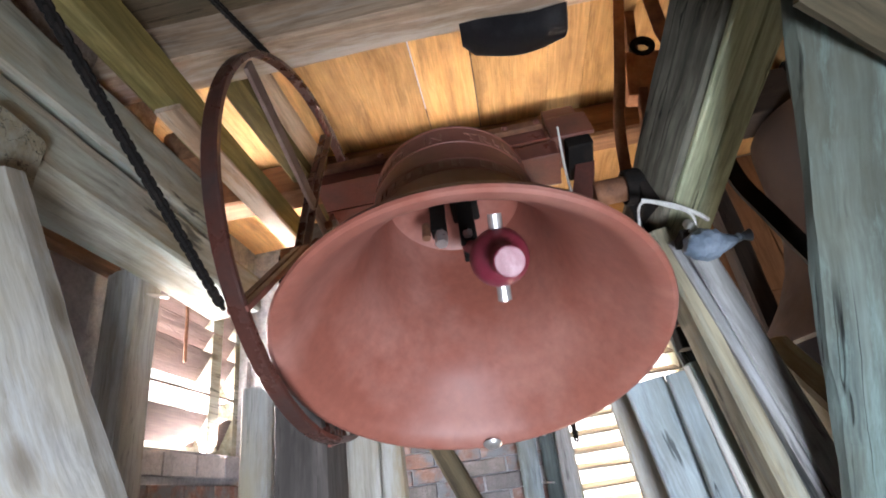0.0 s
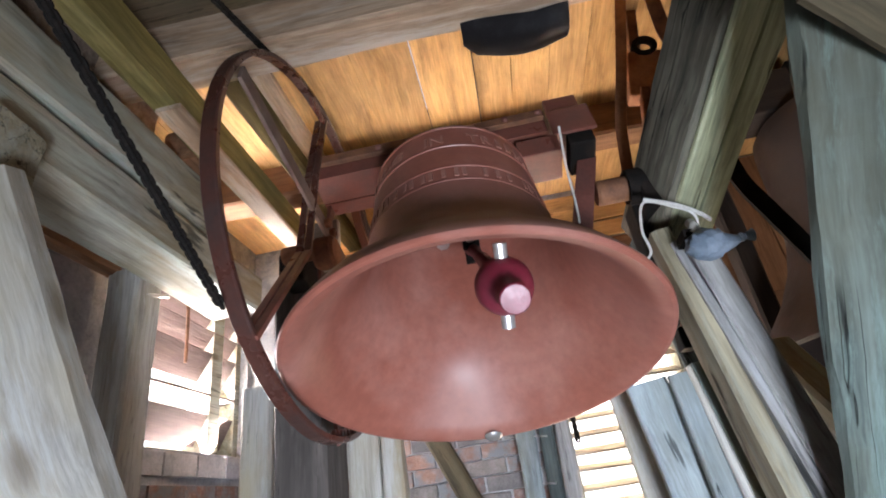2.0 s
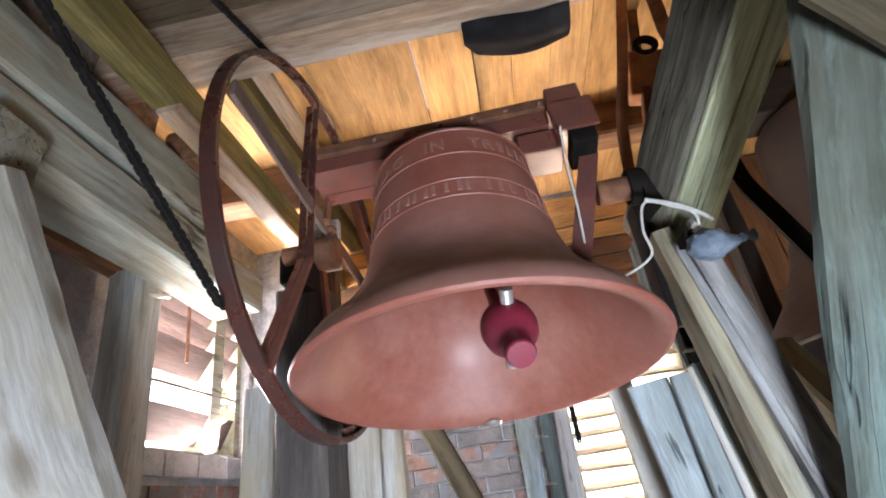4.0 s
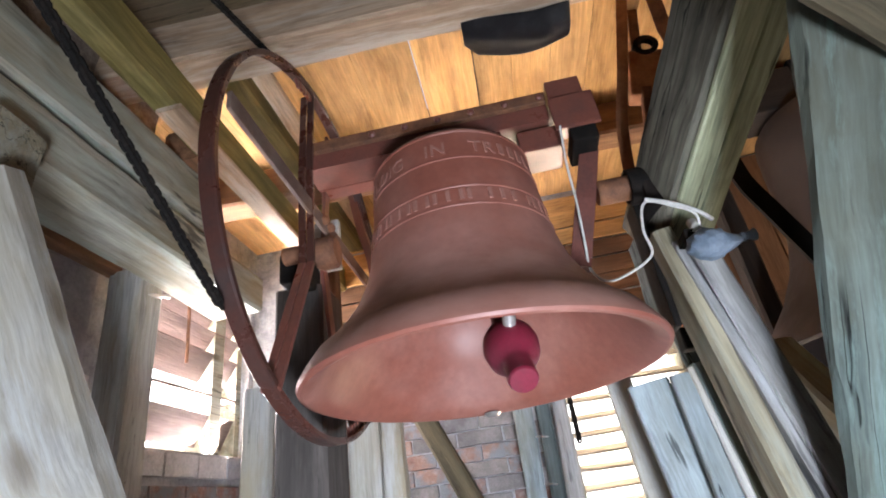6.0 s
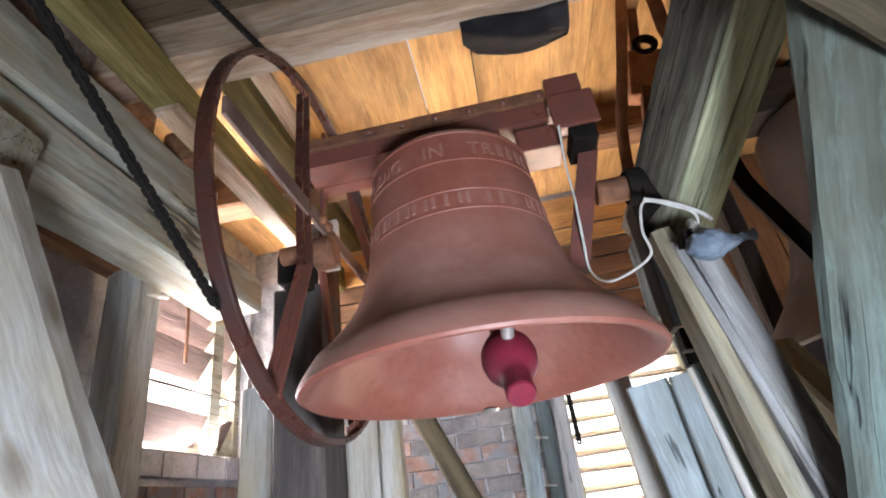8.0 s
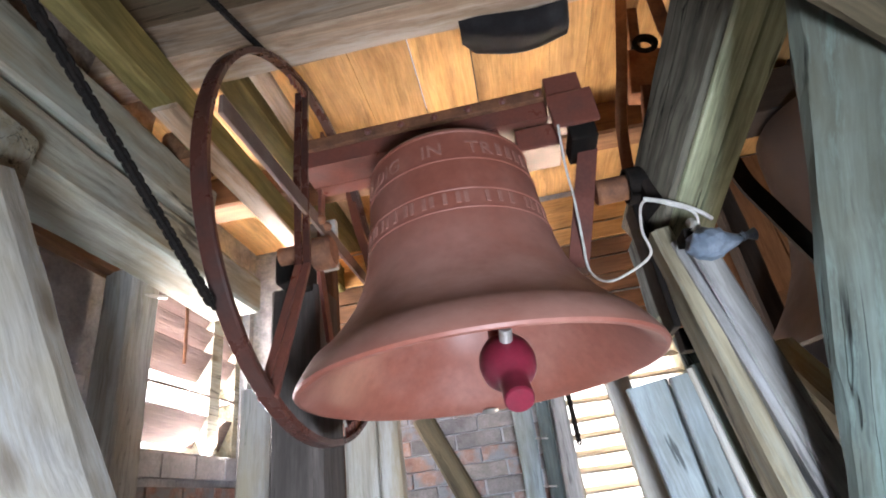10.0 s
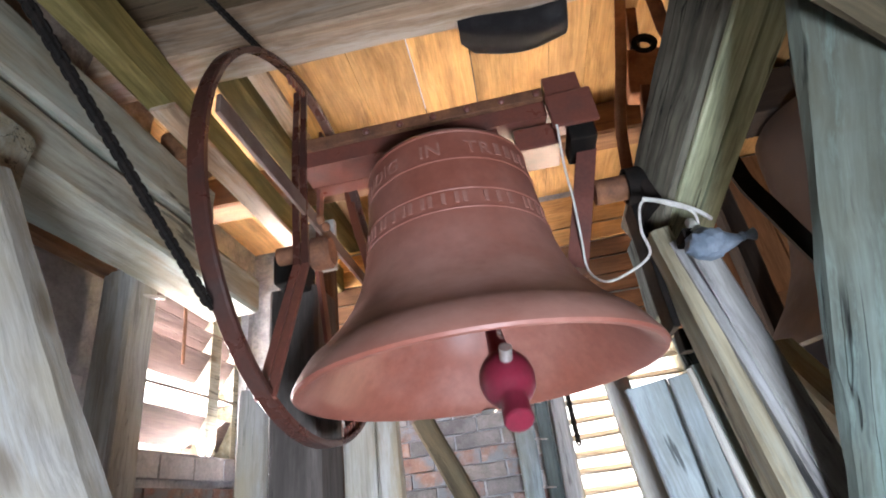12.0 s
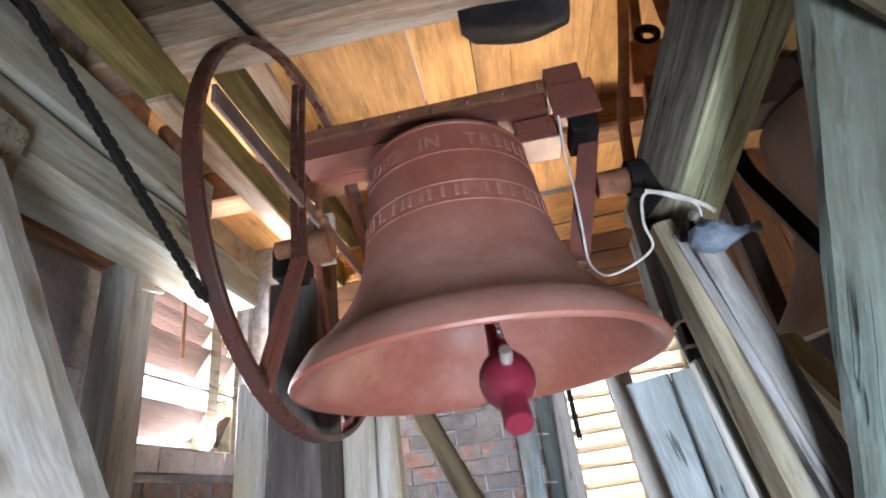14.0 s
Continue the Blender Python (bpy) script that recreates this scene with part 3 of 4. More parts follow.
# ---------------------------------------------------------------- the swinging bell
BELL_OUTSIDE = [(0.0, 0.20), (0.12, 0.198), (0.20, 0.190), (0.240, 0.178), (0.254, 0.168), (0.260, 0.160), (0.262, 0.156), (0.262, 0.151), (0.2595, 0.149), (0.261, 0.120), (0.266, 0.058),
        (0.2695, 0.056), (0.270, 0.050), (0.267, 0.048), (0.272, 0.0), (0.277, -0.050), (0.280, -0.052), (0.280, -0.057), (0.278, -0.059),
        (0.283, -0.113), (0.2865, -0.115), (0.287, -0.120), (0.285, -0.122), (0.293, -0.17), (0.311, -0.235), (0.340, -0.30), (0.381, -0.36), (0.428, -0.412), (0.446, -0.428),
        (0.458, -0.437), (0.480, -0.470), (0.497, -0.500), (0.500, -0.510)]
BELL_INSIDE = [(0.496, -0.517), (0.486, -0.518), (0.462, -0.506), (0.445, -0.486), (0.425, -0.455), (0.398, -0.41), (0.358, -0.355),
        (0.322, -0.30), (0.294, -0.235), (0.276, -0.17), (0.262, -0.10), (0.250, -0.02), (0.240, 0.06), (0.225, 0.12), (0.17, 0.155), (0.0, 0.165)]
BELL = BELL_OUTSIDE + BELL_INSIDE
church_bell = empty("church_bell", pose(0, 0, AXIS))
tagged(church_bell, "red-oxide painted cast bell with iron headstock and bell wheel", "bell")
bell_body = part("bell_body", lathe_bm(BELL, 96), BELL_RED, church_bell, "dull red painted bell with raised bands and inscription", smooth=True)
# raised inscription on two bands
def letter_mesh(ch):
    cu = bpy.data.curves.new("letter", "FONT")
    cu.body, cu.size, cu.align_x, cu.extrude, cu.offset = ch, 0.062, "CENTER", 0.0028, 0.0008
    ob = new("letter_source", cu)
    bpy.context.view_layer.update()
    me = bpy.data.meshes.new_from_object(ob.evaluated_get(bpy.context.evaluated_depsgraph_get()))
    bpy.data.objects.remove(ob)
    me.materials.clear()
    me.materials.append(BELL_WORN)
    return me


def round_bell(angle, r, z, lean):
    """Pose on the bell's flank: x along the band, y up, z outwards; angle 0 faces the viewer."""
    a = radians(angle)
    out = Vector((math.sin(a), -math.cos(a), 0))
    side = Vector((math.cos(a), math.sin(a), 0))
    m = Matrix((side, (0, 0, 1), out)).transposed().to_4x4()
    m.translation = out * r + Vector((0, 0, z))
    return m @ pose(0, 0, 0, lean)


for ch, ang in (("L", -55), ("D", -46), ("I", -38.5), ("G", -31), ("I", -9.5), ("N", -2), ("T", 22), ("R", 31)):
    ob = new("letter", letter_mesh(ch))
    ob.parent, ob.matrix_basis = bell_body, round_bell(ang, 0.2635, 0.072, -4)
bar_mesh = mesh_of("letter_bar", box_bm(0.018, 0.042, 0.006, 0.0015), BELL_WORN)
for i, ang in enumerate([-64, -72, 40, 48, 56, 64]):
    ob = new("letter_bar", bar_mesh)
    ob.parent, ob.matrix_basis = bell_body, round_bell(ang, 0.2635, 0.094, -4)
low_mesh = mesh_of("letter_bar", box_bm(0.012, 0.036, 0.005, 0.0015), BELL_WORN)
for i in range(23):
    if i in (14, 18):
        continue
    ob = new("letter_bar", low_mesh)
    ob.parent, ob.matrix_basis = bell_body, round_bell(-68 + i * 6.2 + (i * 7 % 5 - 2) * 0.6, 0.2815, -0.085, -4)
# casting patch on the lip, bare metal
part("lip_patch", lathe_bm([(0, 0.012), (0.018, 0.011), (0.026, 0.006), (0.03, 0.0), (0, -0.004)], 20), STEEL, bell_body, "worn grey steel boss on the lip", at=pose(-0.02, 0.478, -0.516, 180, 0, 0), smooth=True)

# headstock: a riveted girder with a dark upper flange
def channel_bm(length, depth, height, t=0.012):
    """A channel section along x, open at the back."""
    bm = bmesh.new()
    d, h = depth / 2, height / 2
    sec = [(d, h), (-d, h), (-d, -h), (d, -h), (d, -h + t), (-d + t, -h + t), (-d + t, h - t), (d, h - t)]
    a = [bm.verts.new((-length / 2, y, z)) for y, z in sec]
    b = [bm.verts.new((length / 2, y, z)) for y, z in sec]
    bm.faces.new(a), bm.faces.new(b[::-1])
    for i in range(8):
        j = (i + 1) % 8
        bm.faces.new((a[i], b[i], b[j], a[j]))
    return bm


headstock = part("headstock", channel_bm(0.85, 0.12, 0.105), IRON_RED, church_bell, "red painted iron girder", at=pose(-0.065, -0.005, 0.3375))
part("back_girder", channel_bm(0.85, 0.06, 0.105), IRON_RED, church_bell, at=pose(-0.065, 0.09, 0.3375, 0, 0, 180))
part("headstock_flange", box_bm(0.85, 0.022, 0.042, 0.004), RUST, headstock, "dark riveted flange strip", at=pose(0, -0.073, 0.0275))
rivet = mesh_of("rivet", lathe_bm([(0.012, 0), (0.012, 0.005), (0.008, 0.010), (0, 0.012)], 12), IRON_RED, True)
for i in range(6):
    ob = new("rivet", rivet)
    ob.parent, ob.matrix_basis = headstock, pose(-0.239 + 0.116 * i + 0.065, -0.084, 0.0255, 90, 0, 0)
for x, s in ((-0.10, 0.8), (0.012, 1.7), (0.13, 0.8)):
    bm = lathe_bm([(0.018 * s, 0), (0.018 * s, 0.014 * s), (0.012 * s, 0.022 * s), (0, 0.024 * s)], 6 if s < 1 else 16)
    part("clamp_bolt", bm, IRON_RED, headstock, at=pose(x + 0.065, 0, 0.0525))
# crown straps that hold the bell to the girder
for x in (-0.17, 0.0, 0.17):
    part("crown_strap", box_bm(0.05, 0.17, 0.115, 0.008), IRON_RED, church_bell, at=pose(x, 0.03, 0.23))
part("packing_block", box_bm(0.14, 0.13, 0.085, 0.006), IRON_RED, church_bell, "dull red painted packing block", at=pose(0.31, -0.01, 0.205))
# cranked end over the bearing
part("end_cap", box_bm(0.115, 0.20, 0.10, 0.006), IRON_RED, church_bell, at=pose(0.425, 0.0, 0.365))
part("cap_plate", box_bm(0.145, 0.014, 0.135, 0.008), IRON_RED, church_bell, at=pose(0.432, -0.108, 0.262))
part("cap_plate", box_bm(0.145, 0.19, 0.012, 0.004), IRON_RED, church_bell, at=pose(0.432, -0.01, 0.322))
part("crank_arm", box_bm(0.05, 0.11, 0.12, 0.006), IRON_RED, church_bell, at=pose(0.455, 0.0, 0.25))
part("crank_foot", box_bm(0.085, 0.14, 0.06, 0.008), BLACK_IRON, church_bell, "black greasy clamp", at=pose(0.445, -0.03, 0.176))


def blade_bm(points, t):
    """A flat bar in the y-z plane from its outline."""
    bm = bmesh.new()
    a = [bm.verts.new((-t / 2, y, z)) for y, z in points]
    b = [bm.verts.new((t / 2, y, z)) for y, z in points]
    bm.faces.new(a), bm.faces.new(b[::-1])
    for i in range(len(a)):
        j = (i + 1) % len(a)
        bm.faces.new((a[i], b[i], b[j], a[j]))
    bmesh.ops.recalc_face_normals(bm, faces=bm.faces)
    return bm


part("side_blade", blade_bm([(-0.045, 0.17), (0.045, 0.17), (0.055, 0.0), (0.03, -0.24), (-0.02, -0.24), (-0.05, -0.02)], 0.060), BELL_DULL, church_bell, "dark red iron blade", at=pose(0.409, 0.02, -0.003, 0, 17.8, 0))
part("gudgeon", lathe_bm([(0, -0.07), (0.036, -0.07), (0.04, -0.062), (0.04, 0.055), (0.034, 0.06), (0.034, 0.08), (0, 0.08)], 28), RUST, church_bell, "worn steel gudgeon", at=pose(0.515, 0, 0, 0, 90, 0), smooth=False)
part("gudgeon", lathe_bm([(0, -0.06), (0.03, -0.06), (0.03, 0.06), (0, 0.06)], 24), RUST, church_bell, at=pose(-0.53, 0, 0, 0, 90, 0))
part("hub", lathe_bm([(0, -0.03), (0.05, -0.03), (0.056, -0.02), (0.056, 0.03), (0.045, 0.04), (0, 0.04)], 28), RUST, church_bell, "brown rusted hub", at=pose(-0.45, 0.01, -0.01, 0, 90, 0))

# wheel
wheel_x = -0.47
rim_prof = [(0.612, -0.026), (0.621, -0.026), (0.623, -0.024), (0.623, 0.009), (0.619, 0.013), (0.606, 0.013), (0.604, 0.010), (0.606, 0.006), (0.612, 0.004)]
WHEEL_RED = painted("dark_wheel_paint", (0.080, 0.029, 0.021), (0.050, 0.030, 0.026), 9.0, 0.27, 0.6, 0.15, 0.6, 0.15)
wheel_rim = part("wheel_rim", lathe_bm(rim_prof, 112, True), WHEEL_RED, church_bell, "dark red iron wheel rim", at=pose(wheel_x + 0.018, -0.008, 0.011, 0, 90, -1.9))


def bar(name, y0, z0, y1, z1, x, w=0.03, t=0.012, mat=IRON_RED):
    """A flat spoke in the wheel's plane, from one end to the other."""
    return part(name, box_bm((Vector((0, y1, z1)) - Vector((0, y0, z0))).length, w, t, 0.002), mat, church_bell, at=along((x, y0, z0), (x, y1, z1), (1, 0, 0)))


bar("spoke", -0.60, 0.095, 0.60, 0.095, -0.452, 0.055, 0.012, DUSTY_IRON)
for x in (-0.482, -0.455):
    bar("spoke", -0.10, 0.60, -0.115, 0.246, x, 0.012, 0.022, WHEEL_RED)
    bar("spoke", -0.115, 0.246, -0.105, -0.10, x, 0.012, 0.022, WHEEL_RED)
    bar("spoke", -0.105, -0.10, -0.31, -0.53, x, 0.014, 0.022, IRON_RED)
bar("spoke", 0.05, -0.05, 0.12, -0.28, -0.475, 0.045)
bar("spoke", 0.12, -0.28, 0.30, -0.535, -0.475, 0.045)
bar("spoke", 0.06, 0.06, 0.12, 0.58, -0.475, 0.04)
for y in (-0.02, 0.03):
    part("spoke_bolt", lathe_bm([(0.016, 0), (0.016, 0.014), (0.01, 0.02), (0, 0.02)], 8), RUST, church_bell, at=pose(-0.446, y, 0.10, 0, 90, 0))
# toothed lug plates inside the rim
lug = mesh_of("lug", blade_bm([(-0.013, 0.0), (0.013, 0.0), (0.006, 0.03), (-0.006, 0.03)], 0.01), IRON_RED)
for a0, n in ((236, 6), (68, 5)):
    for i in range(n):
        a = radians(a0 + i * 3.0)
        m = Matrix.Translation((wheel_x + 0.016, -0.60 * math.cos(a), 0.60 * math.sin(a))) @ Matrix.Rotation(-(a - math.pi / 2) + math.pi, 4, "X")
        ob = new("lug", lug)
        ob.parent, ob.matrix_basis = church_bell, m

# ---------------------------------------------------------------- clapper
SHAFT = [(0, 0.03), (0.024, 0.03), (0.026, 0.0), (0.018, -0.03), (0.016, -0.16), (0.017, -0.33), (0.021, -0.45), (0.026, -0.507), (0.03, -0.537), (0, -0.537)]
BALL = [(0.0, -0.519), (0.03, -0.522), (0.047, -0.537), (0.056, -0.559), (0.058, -0.579), (0.054, -0.604), (0.042, -0.625), (0.032, -0.635), (0.028, -0.647), (0.029, -0.692), (0.026, -0.697), (0, -0.698)]
clapper = part("clapper", lathe_bm(SHAFT, 14), CLAPPER_RED, church_bell, "crimson forged clapper", smooth=True)
part("clapper_ball", lathe_bm(BALL, 36), CLAPPER_RED, clapper, smooth=True)
for y0, y1 in ((-0.052, -0.084), (0.052, 0.084)):
    part("ball_pin", tube_bm([(0, y0, -0.58), (0, y1, -0.58)], 0.0135, 14), STEEL, clapper, "bright bare steel pin")
mark = mesh_of("shaft_mark", box_bm(0.011, 0.004, 0.016, 0.001), STEEL)
for k in range(11):
    ob = new("shaft_mark", mark)
    ob.parent = clapper
    ob.matrix_basis = pose(0, 0, -0.25 - 0.021 * k, 0, (k * 37 % 5 - 2) * 9, 25) @ pose(0, -0.0185 - 0.0004 * max(0, k - 3), 0)
for y in (-0.034, 0.034):
    part("clapper_clevis", box_bm(0.05, 0.014, 0.30, 0.004), BLACK_IRON, church_bell, "black iron clapper hanger", at=pose(0.032, y, 0.0))
part("clevis_block", box_bm(0.09, 0.085, 0.11, 0.008), BLACK_IRON, church_bell, "black iron hanger block", at=pose(0.032, 0, 0.10))
part("clevis_pin", lathe_bm([(0, -0.055), (0.014, -0.055), (0.014, 0.055), (0, 0.055)], 14), STEEL, church_bell, at=pose(0.032, 0, -0.12, 90, 0, 0))
part("clapper_stop", box_bm(0.05, 0.04, 0.20, 0.006), BLACK_IRON, church_bell, "black iron stop bar", at=pose(-0.06, 0.0, 0.06))
part("hanger_nut", lathe_bm([(0, -0.03), (0.02, -0.03), (0.022, 0), (0.018, 0.03), (0, 0.03)], 6), STEEL, church_bell, "bright hexagon nut", at=pose(-0.055, 0.0, -0.06))
part("hanger_nut", lathe_bm([(0, -0.03), (0.014, -0.03), (0.014, 0.03), (0, 0.03)], 10), RUST, church_bell, at=pose(-0.10, -0.01, -0.03))


# ---------------------------------------------------------------- second bell and its fittings
second_bell = empty("church_bell", pose(1.70, 0.62, 2.67))
tagged(second_bell, "dark brown second bell hanging still behind the frame", "bell")
part("bell_body", lathe_bm([(0, 0.27), (0.2, 0.265), (0.31, 0.24), (0.335, 0.21), (0.345, 0.16), (0.355, 0.0), (0.365, -0.16), (0.385, -0.28), (0.425, -0.40), (0.50, -0.53), (0.585, -0.635), (0.635, -0.70), (0.65, -0.735), (0.63, -0.745), (0.56, -0.66), (0.46, -0.52), (0.38, -0.38), (0.34, -0.20), (0.32, 0.10), (0.25, 0.2), (0, 0.22)], 72), BELL_DARK, second_bell, smooth=True)
part("headstock", box_bm(1.0, 0.2, 0.22, 0.012), TAR_WOOD, second_bell, "dark wooden headstock", at=pose(-0.1, 0, 0.37))
for x in (-0.12, 0.12):
    part("strap", box_bm(0.05, 0.22, 0.26, 0.004), BLACK_IRON, second_bell, at=pose(x, 0, 0.37))
timber("headstock_bearer", (1.30, 1.05, 3.29), (1.30, 1.05, 0.0), 0.10, 0.10, TAR_WOOD, "dark post under the second bell's headstock", "post", up=(0, 1, 0))
timber("headstock_bearer", (2.15, 0.62, 2.94), (2.15, 0.62, 0.0), 0.12, 0.12, DARK_WOOD, "dark post under the second bell's headstock", "post", up=(0, 1, 0))


def strap_bm(points, w, t):
    """A flat iron strap that follows points, broad across x-y."""
    bm = bmesh.new()
    pts = [Vector(p) for p in points]
    rings = []
    for i, p in enumerate(pts):
        d = (pts[min(i + 1, len(pts) - 1)] - pts[max(i - 1, 0)]).normalized()
        s = d.cross(Vector((0.3, 1, 0.2))).normalized()
        n = d.cross(s)
        rings.append([bm.verts.new(p + s * a * w / 2 + n * b * t / 2) for a, b in ((1, 1), (-1, 1), (-1, -1), (1, -1))])
    for a, b in zip(rings, rings[1:]):
        for k in range(4):
            bm.faces.new((a[k], a[(k + 1) % 4], b[(k + 1) % 4], b[k]))
    bm.faces.new(rings[0][::-1]), bm.faces.new(rings[-1])
    return bm


lever = part("swing_lever", strap_bm(curve_points([(0.90, 0.20, 2.66), (0.943, 0.159, 2.537), (0.954, 0.146, 2.409), (0.983, 0.124, 2.28), (1.03, 0.09, 2.08), (1.08, 0.06, 1.9)], 8), 0.05, 0.03), BLACK_IRON)
tagged(lever, "black bent iron lever beside the second bell", "lever")

# ---------------------------------------------------------------- fittings by the main bell's bearing
housing = part("bearing_housing", box_bm(0.075, 0.15, 0.13, 0.012), BLACK_IRON, at=pose(0.605, 0.02, 2.365))
tagged(housing, "greasy black iron bearing housing on the post", "bearing")
part("bearing_cap", lathe_bm([(0.052, -0.034), (0.058, -0.03), (0.058, 0.03), (0.052, 0.034)], 28, True), BLACK_IRON, housing, at=pose(-0.035, -0.02, 0.035, 0, 90, 0))
for y in (-0.06, 0.06):
    part("housing_bolt", lathe_bm([(0.012, 0), (0.012, 0.03), (0, 0.032)], 6), BLACK_IRON, housing, at=pose(0, y, 0.06))
# Added black plate stands in for dark stained timber beside the bearing.
part("housing_cheek", box_bm(0.02, 0.11, 0.42, 0.006), BLACK_IRON, housing, "black plate for the dark stained timber by the bearing", at=pose(-0.045, 0.07, -0.20))
second_housing = part("bearing_housing", box_bm(0.09, 0.15, 0.11, 0.012), BLACK_IRON, at=pose(-0.575, 0.09, 2.37))
tagged(second_housing, "black iron bearing housing on the dark post", "bearing")
part("wedge", box_bm(0.10, 0.03, 0.20, 0.006), PALE_WOOD, second_housing, "pale wooden wedge", at=pose(0.075, 0.07, 0.13))
clamp = part("iron_clamp", box_bm(0.10, 0.06, 0.055, 0.006), BLACK_IRON, at=pose(0.625, 0.155, 2.03))
tagged(clamp, "black iron clamp on the grey post", "clamp")
part("clamp_tail", box_bm(0.05, 0.06, 0.07, 0.006), BLACK_IRON, clamp, at=pose(0.0, 0.05, -0.08))

# tall iron stay and the rusted brake bracket behind it
stay = part("iron_stay", strap_bm(curve_points([(0.785, 0.029, 3.30), (0.690, 0.075, 2.93), (0.628, 0.105, 2.70), (0.592, 0.125, 2.44)], 8), 0.040, 0.012), LIT_RUST)
tagged(stay, "rusty brown flat iron stay down to the bearing", "stay")
bracket = part("brake_bracket", box_bm(0.14, 0.07, 0.22, 0.01), LIT_RUST, at=pose(0.80, 0.16, 2.95, 0, 12, 0))
tagged(bracket, "rusty iron brake bracket under the ceiling", "bracket")
part("bracket_arm", strap_bm([(0.015, -0.13, 0.34), (0.06, -0.09, 0.16), (0.14, -0.05, -0.02)], 0.05, 0.02), RUST, bracket)
part("bracket_eye", lathe_bm([(0.028, -0.012), (0.048, -0.012), (0.048, 0.012), (0.028, 0.012)], 24, True), BLACK_IRON, bracket, at=pose(0.0, -0.03, 0.13, 90, 0, 0))
part("bracket_shoe", box_bm(0.06, 0.05, 0.06, 0.006), BLACK_IRON, bracket, "black brake shoe", at=pose(0.06, -0.03, -0.03))
part("bracket_tail", box_bm(0.035, 0.04, 0.17, 0.006), RUST, bracket, at=pose(-0.015, -0.02, -0.16))
part("bracket_hanger", box_bm(0.04, 0.04, 0.26, 0.004), RUST, bracket, at=pose(-0.03, 0.0, 0.22))

thin_stay = part("iron_stay", strap_bm(curve_points([(-0.495, 0.435, 3.10), (-0.479, 0.435, 2.92), (-0.45, 0.434, 2.72), (-0.405, 0.432, 2.48), (-0.42, 0.46, 2.1)], 8), 0.038, 0.012), IRON_RED)
tagged(thin_stay, "thin red iron stay behind the bell wheel", "stay")

# plastic-wrapped lamp on the post, with its cable
bag_bm = bmesh.new()
bmesh.ops.create_icosphere(bag_bm, subdivisions=4, radius=1.0)
for v in bag_bm.verts:
    n = v.co.normalized()
    k = 1 + 0.14 * noise.noise(n * 2.3) + 0.10 * abs(noise.noise(n * 5)) - 0.09 * abs(noise.noise(n * 9 + Vector((3, 1, 2))))
    v.co = Vector((n.x * 0.052 * k, n.y * 0.042 * k, n.z * 0.042 * k))
    if n.x > 0.72:
        s = (n.x - 0.72) / 0.28
        v.co.x += 0.035 * s
        v.co.y *= 1 - 0.35 * s
        v.co.z = v.co.z * (1 - 0.35 * s) + 0.012 * s
wrapped = part("wrapped_lamp", bag_bm, BAG, at=pose(0.636, -0.16, 2.10, 0, 8, 0), smooth=True)
tagged(wrapped, "blue-grey plastic bag tied round a lamp on the post", "lamp")
part("bag_tail", lathe_bm([(0.010, 0), (0.013, 0.008), (0.008, 0.016), (0.014, 0.03), (0.017, 0.036), (0, 0.034)], 9), BAG, wrapped, at=pose(0.078, 0.0, 0.014, 0, 80, 0))
part("lamp_bracket", box_bm(0.03, 0.07, 0.03, 0.004), BLACK_IRON, wrapped, "black lamp bracket", at=pose(-0.035, 0.045, 0.04))
part("lamp_neck", tube_bm([(0, 0, 0), (0.012, 0.01, 0.03), (0.012, 0.03, 0.05)], 0.014, 10), CORD, wrapped, at=pose(-0.025, 0.02, 0.04))
cord = part("lamp_cable", tube_bm(curve_points([(0.371, -0.118, 2.60), (0.366, -0.075, 2.473), (0.366, -0.06, 2.361), (0.362, -0.03, 2.238), (0.362, 0.0, 2.157), (0.398, 0.011, 2.115), (0.458, -0.006, 2.117), (0.525, -0.055, 2.144), (0.511, -0.100, 2.203), (0.533, -0.123, 2.275), (0.603, -0.140, 2.234), (0.637, -0.150, 2.198), (0.642, -0.135, 2.155)], 8), 0.0038, 8), CORD)
tagged(cord, "thin white cable looped round the bearing post", "cable")
part("cable_tie", tube_bm(curve_points([(0.533, -0.13, 2.28), (0.60, -0.142, 2.243), (0.66, -0.128, 2.21), (0.70, -0.09, 2.20)], 6), 0.006, 8), CORD, cord)

# black rubber mat on the ceiling beam
mat_bm = bmesh.new()
grid = []
for i in range(25):
    row = []
    for j in range(9):
        u, v = i / 24, j / 8
        x = 0.135 + 0.375 * u
        wave = 0.012 * math.sin(u * 5 + 1) + 0.006 * noise.noise(Vector((u * 4, v * 3, 2)))
        y = -0.185 + (0.165 + 0.04 * math.sin(u * math.pi) - 0.05 * max(0, 0.12 - u) / 0.12) * v
        z = 3.062 + wave - 0.035 * math.sin(v * math.pi) * (0.4 + 0.6 * u) + (0.02 * (v - 0.85) / 0.15 if v > 0.85 else 0)
        row.append(mat_bm.verts.new((x, y, z)))
    grid.append(row)
for a, b in zip(grid, grid[1:]):
    for j in range(8):
        mat_bm.faces.new((a[j], b[j], b[j + 1], a[j + 1]))
bmesh.ops.solidify(mat_bm, geom=mat_bm.faces[:], thickness=0.012)
tagged(part("rubber_mat", mat_bm, RUBBER, smooth=True), "black rubber mat sagging under the ceiling beam", "mat")

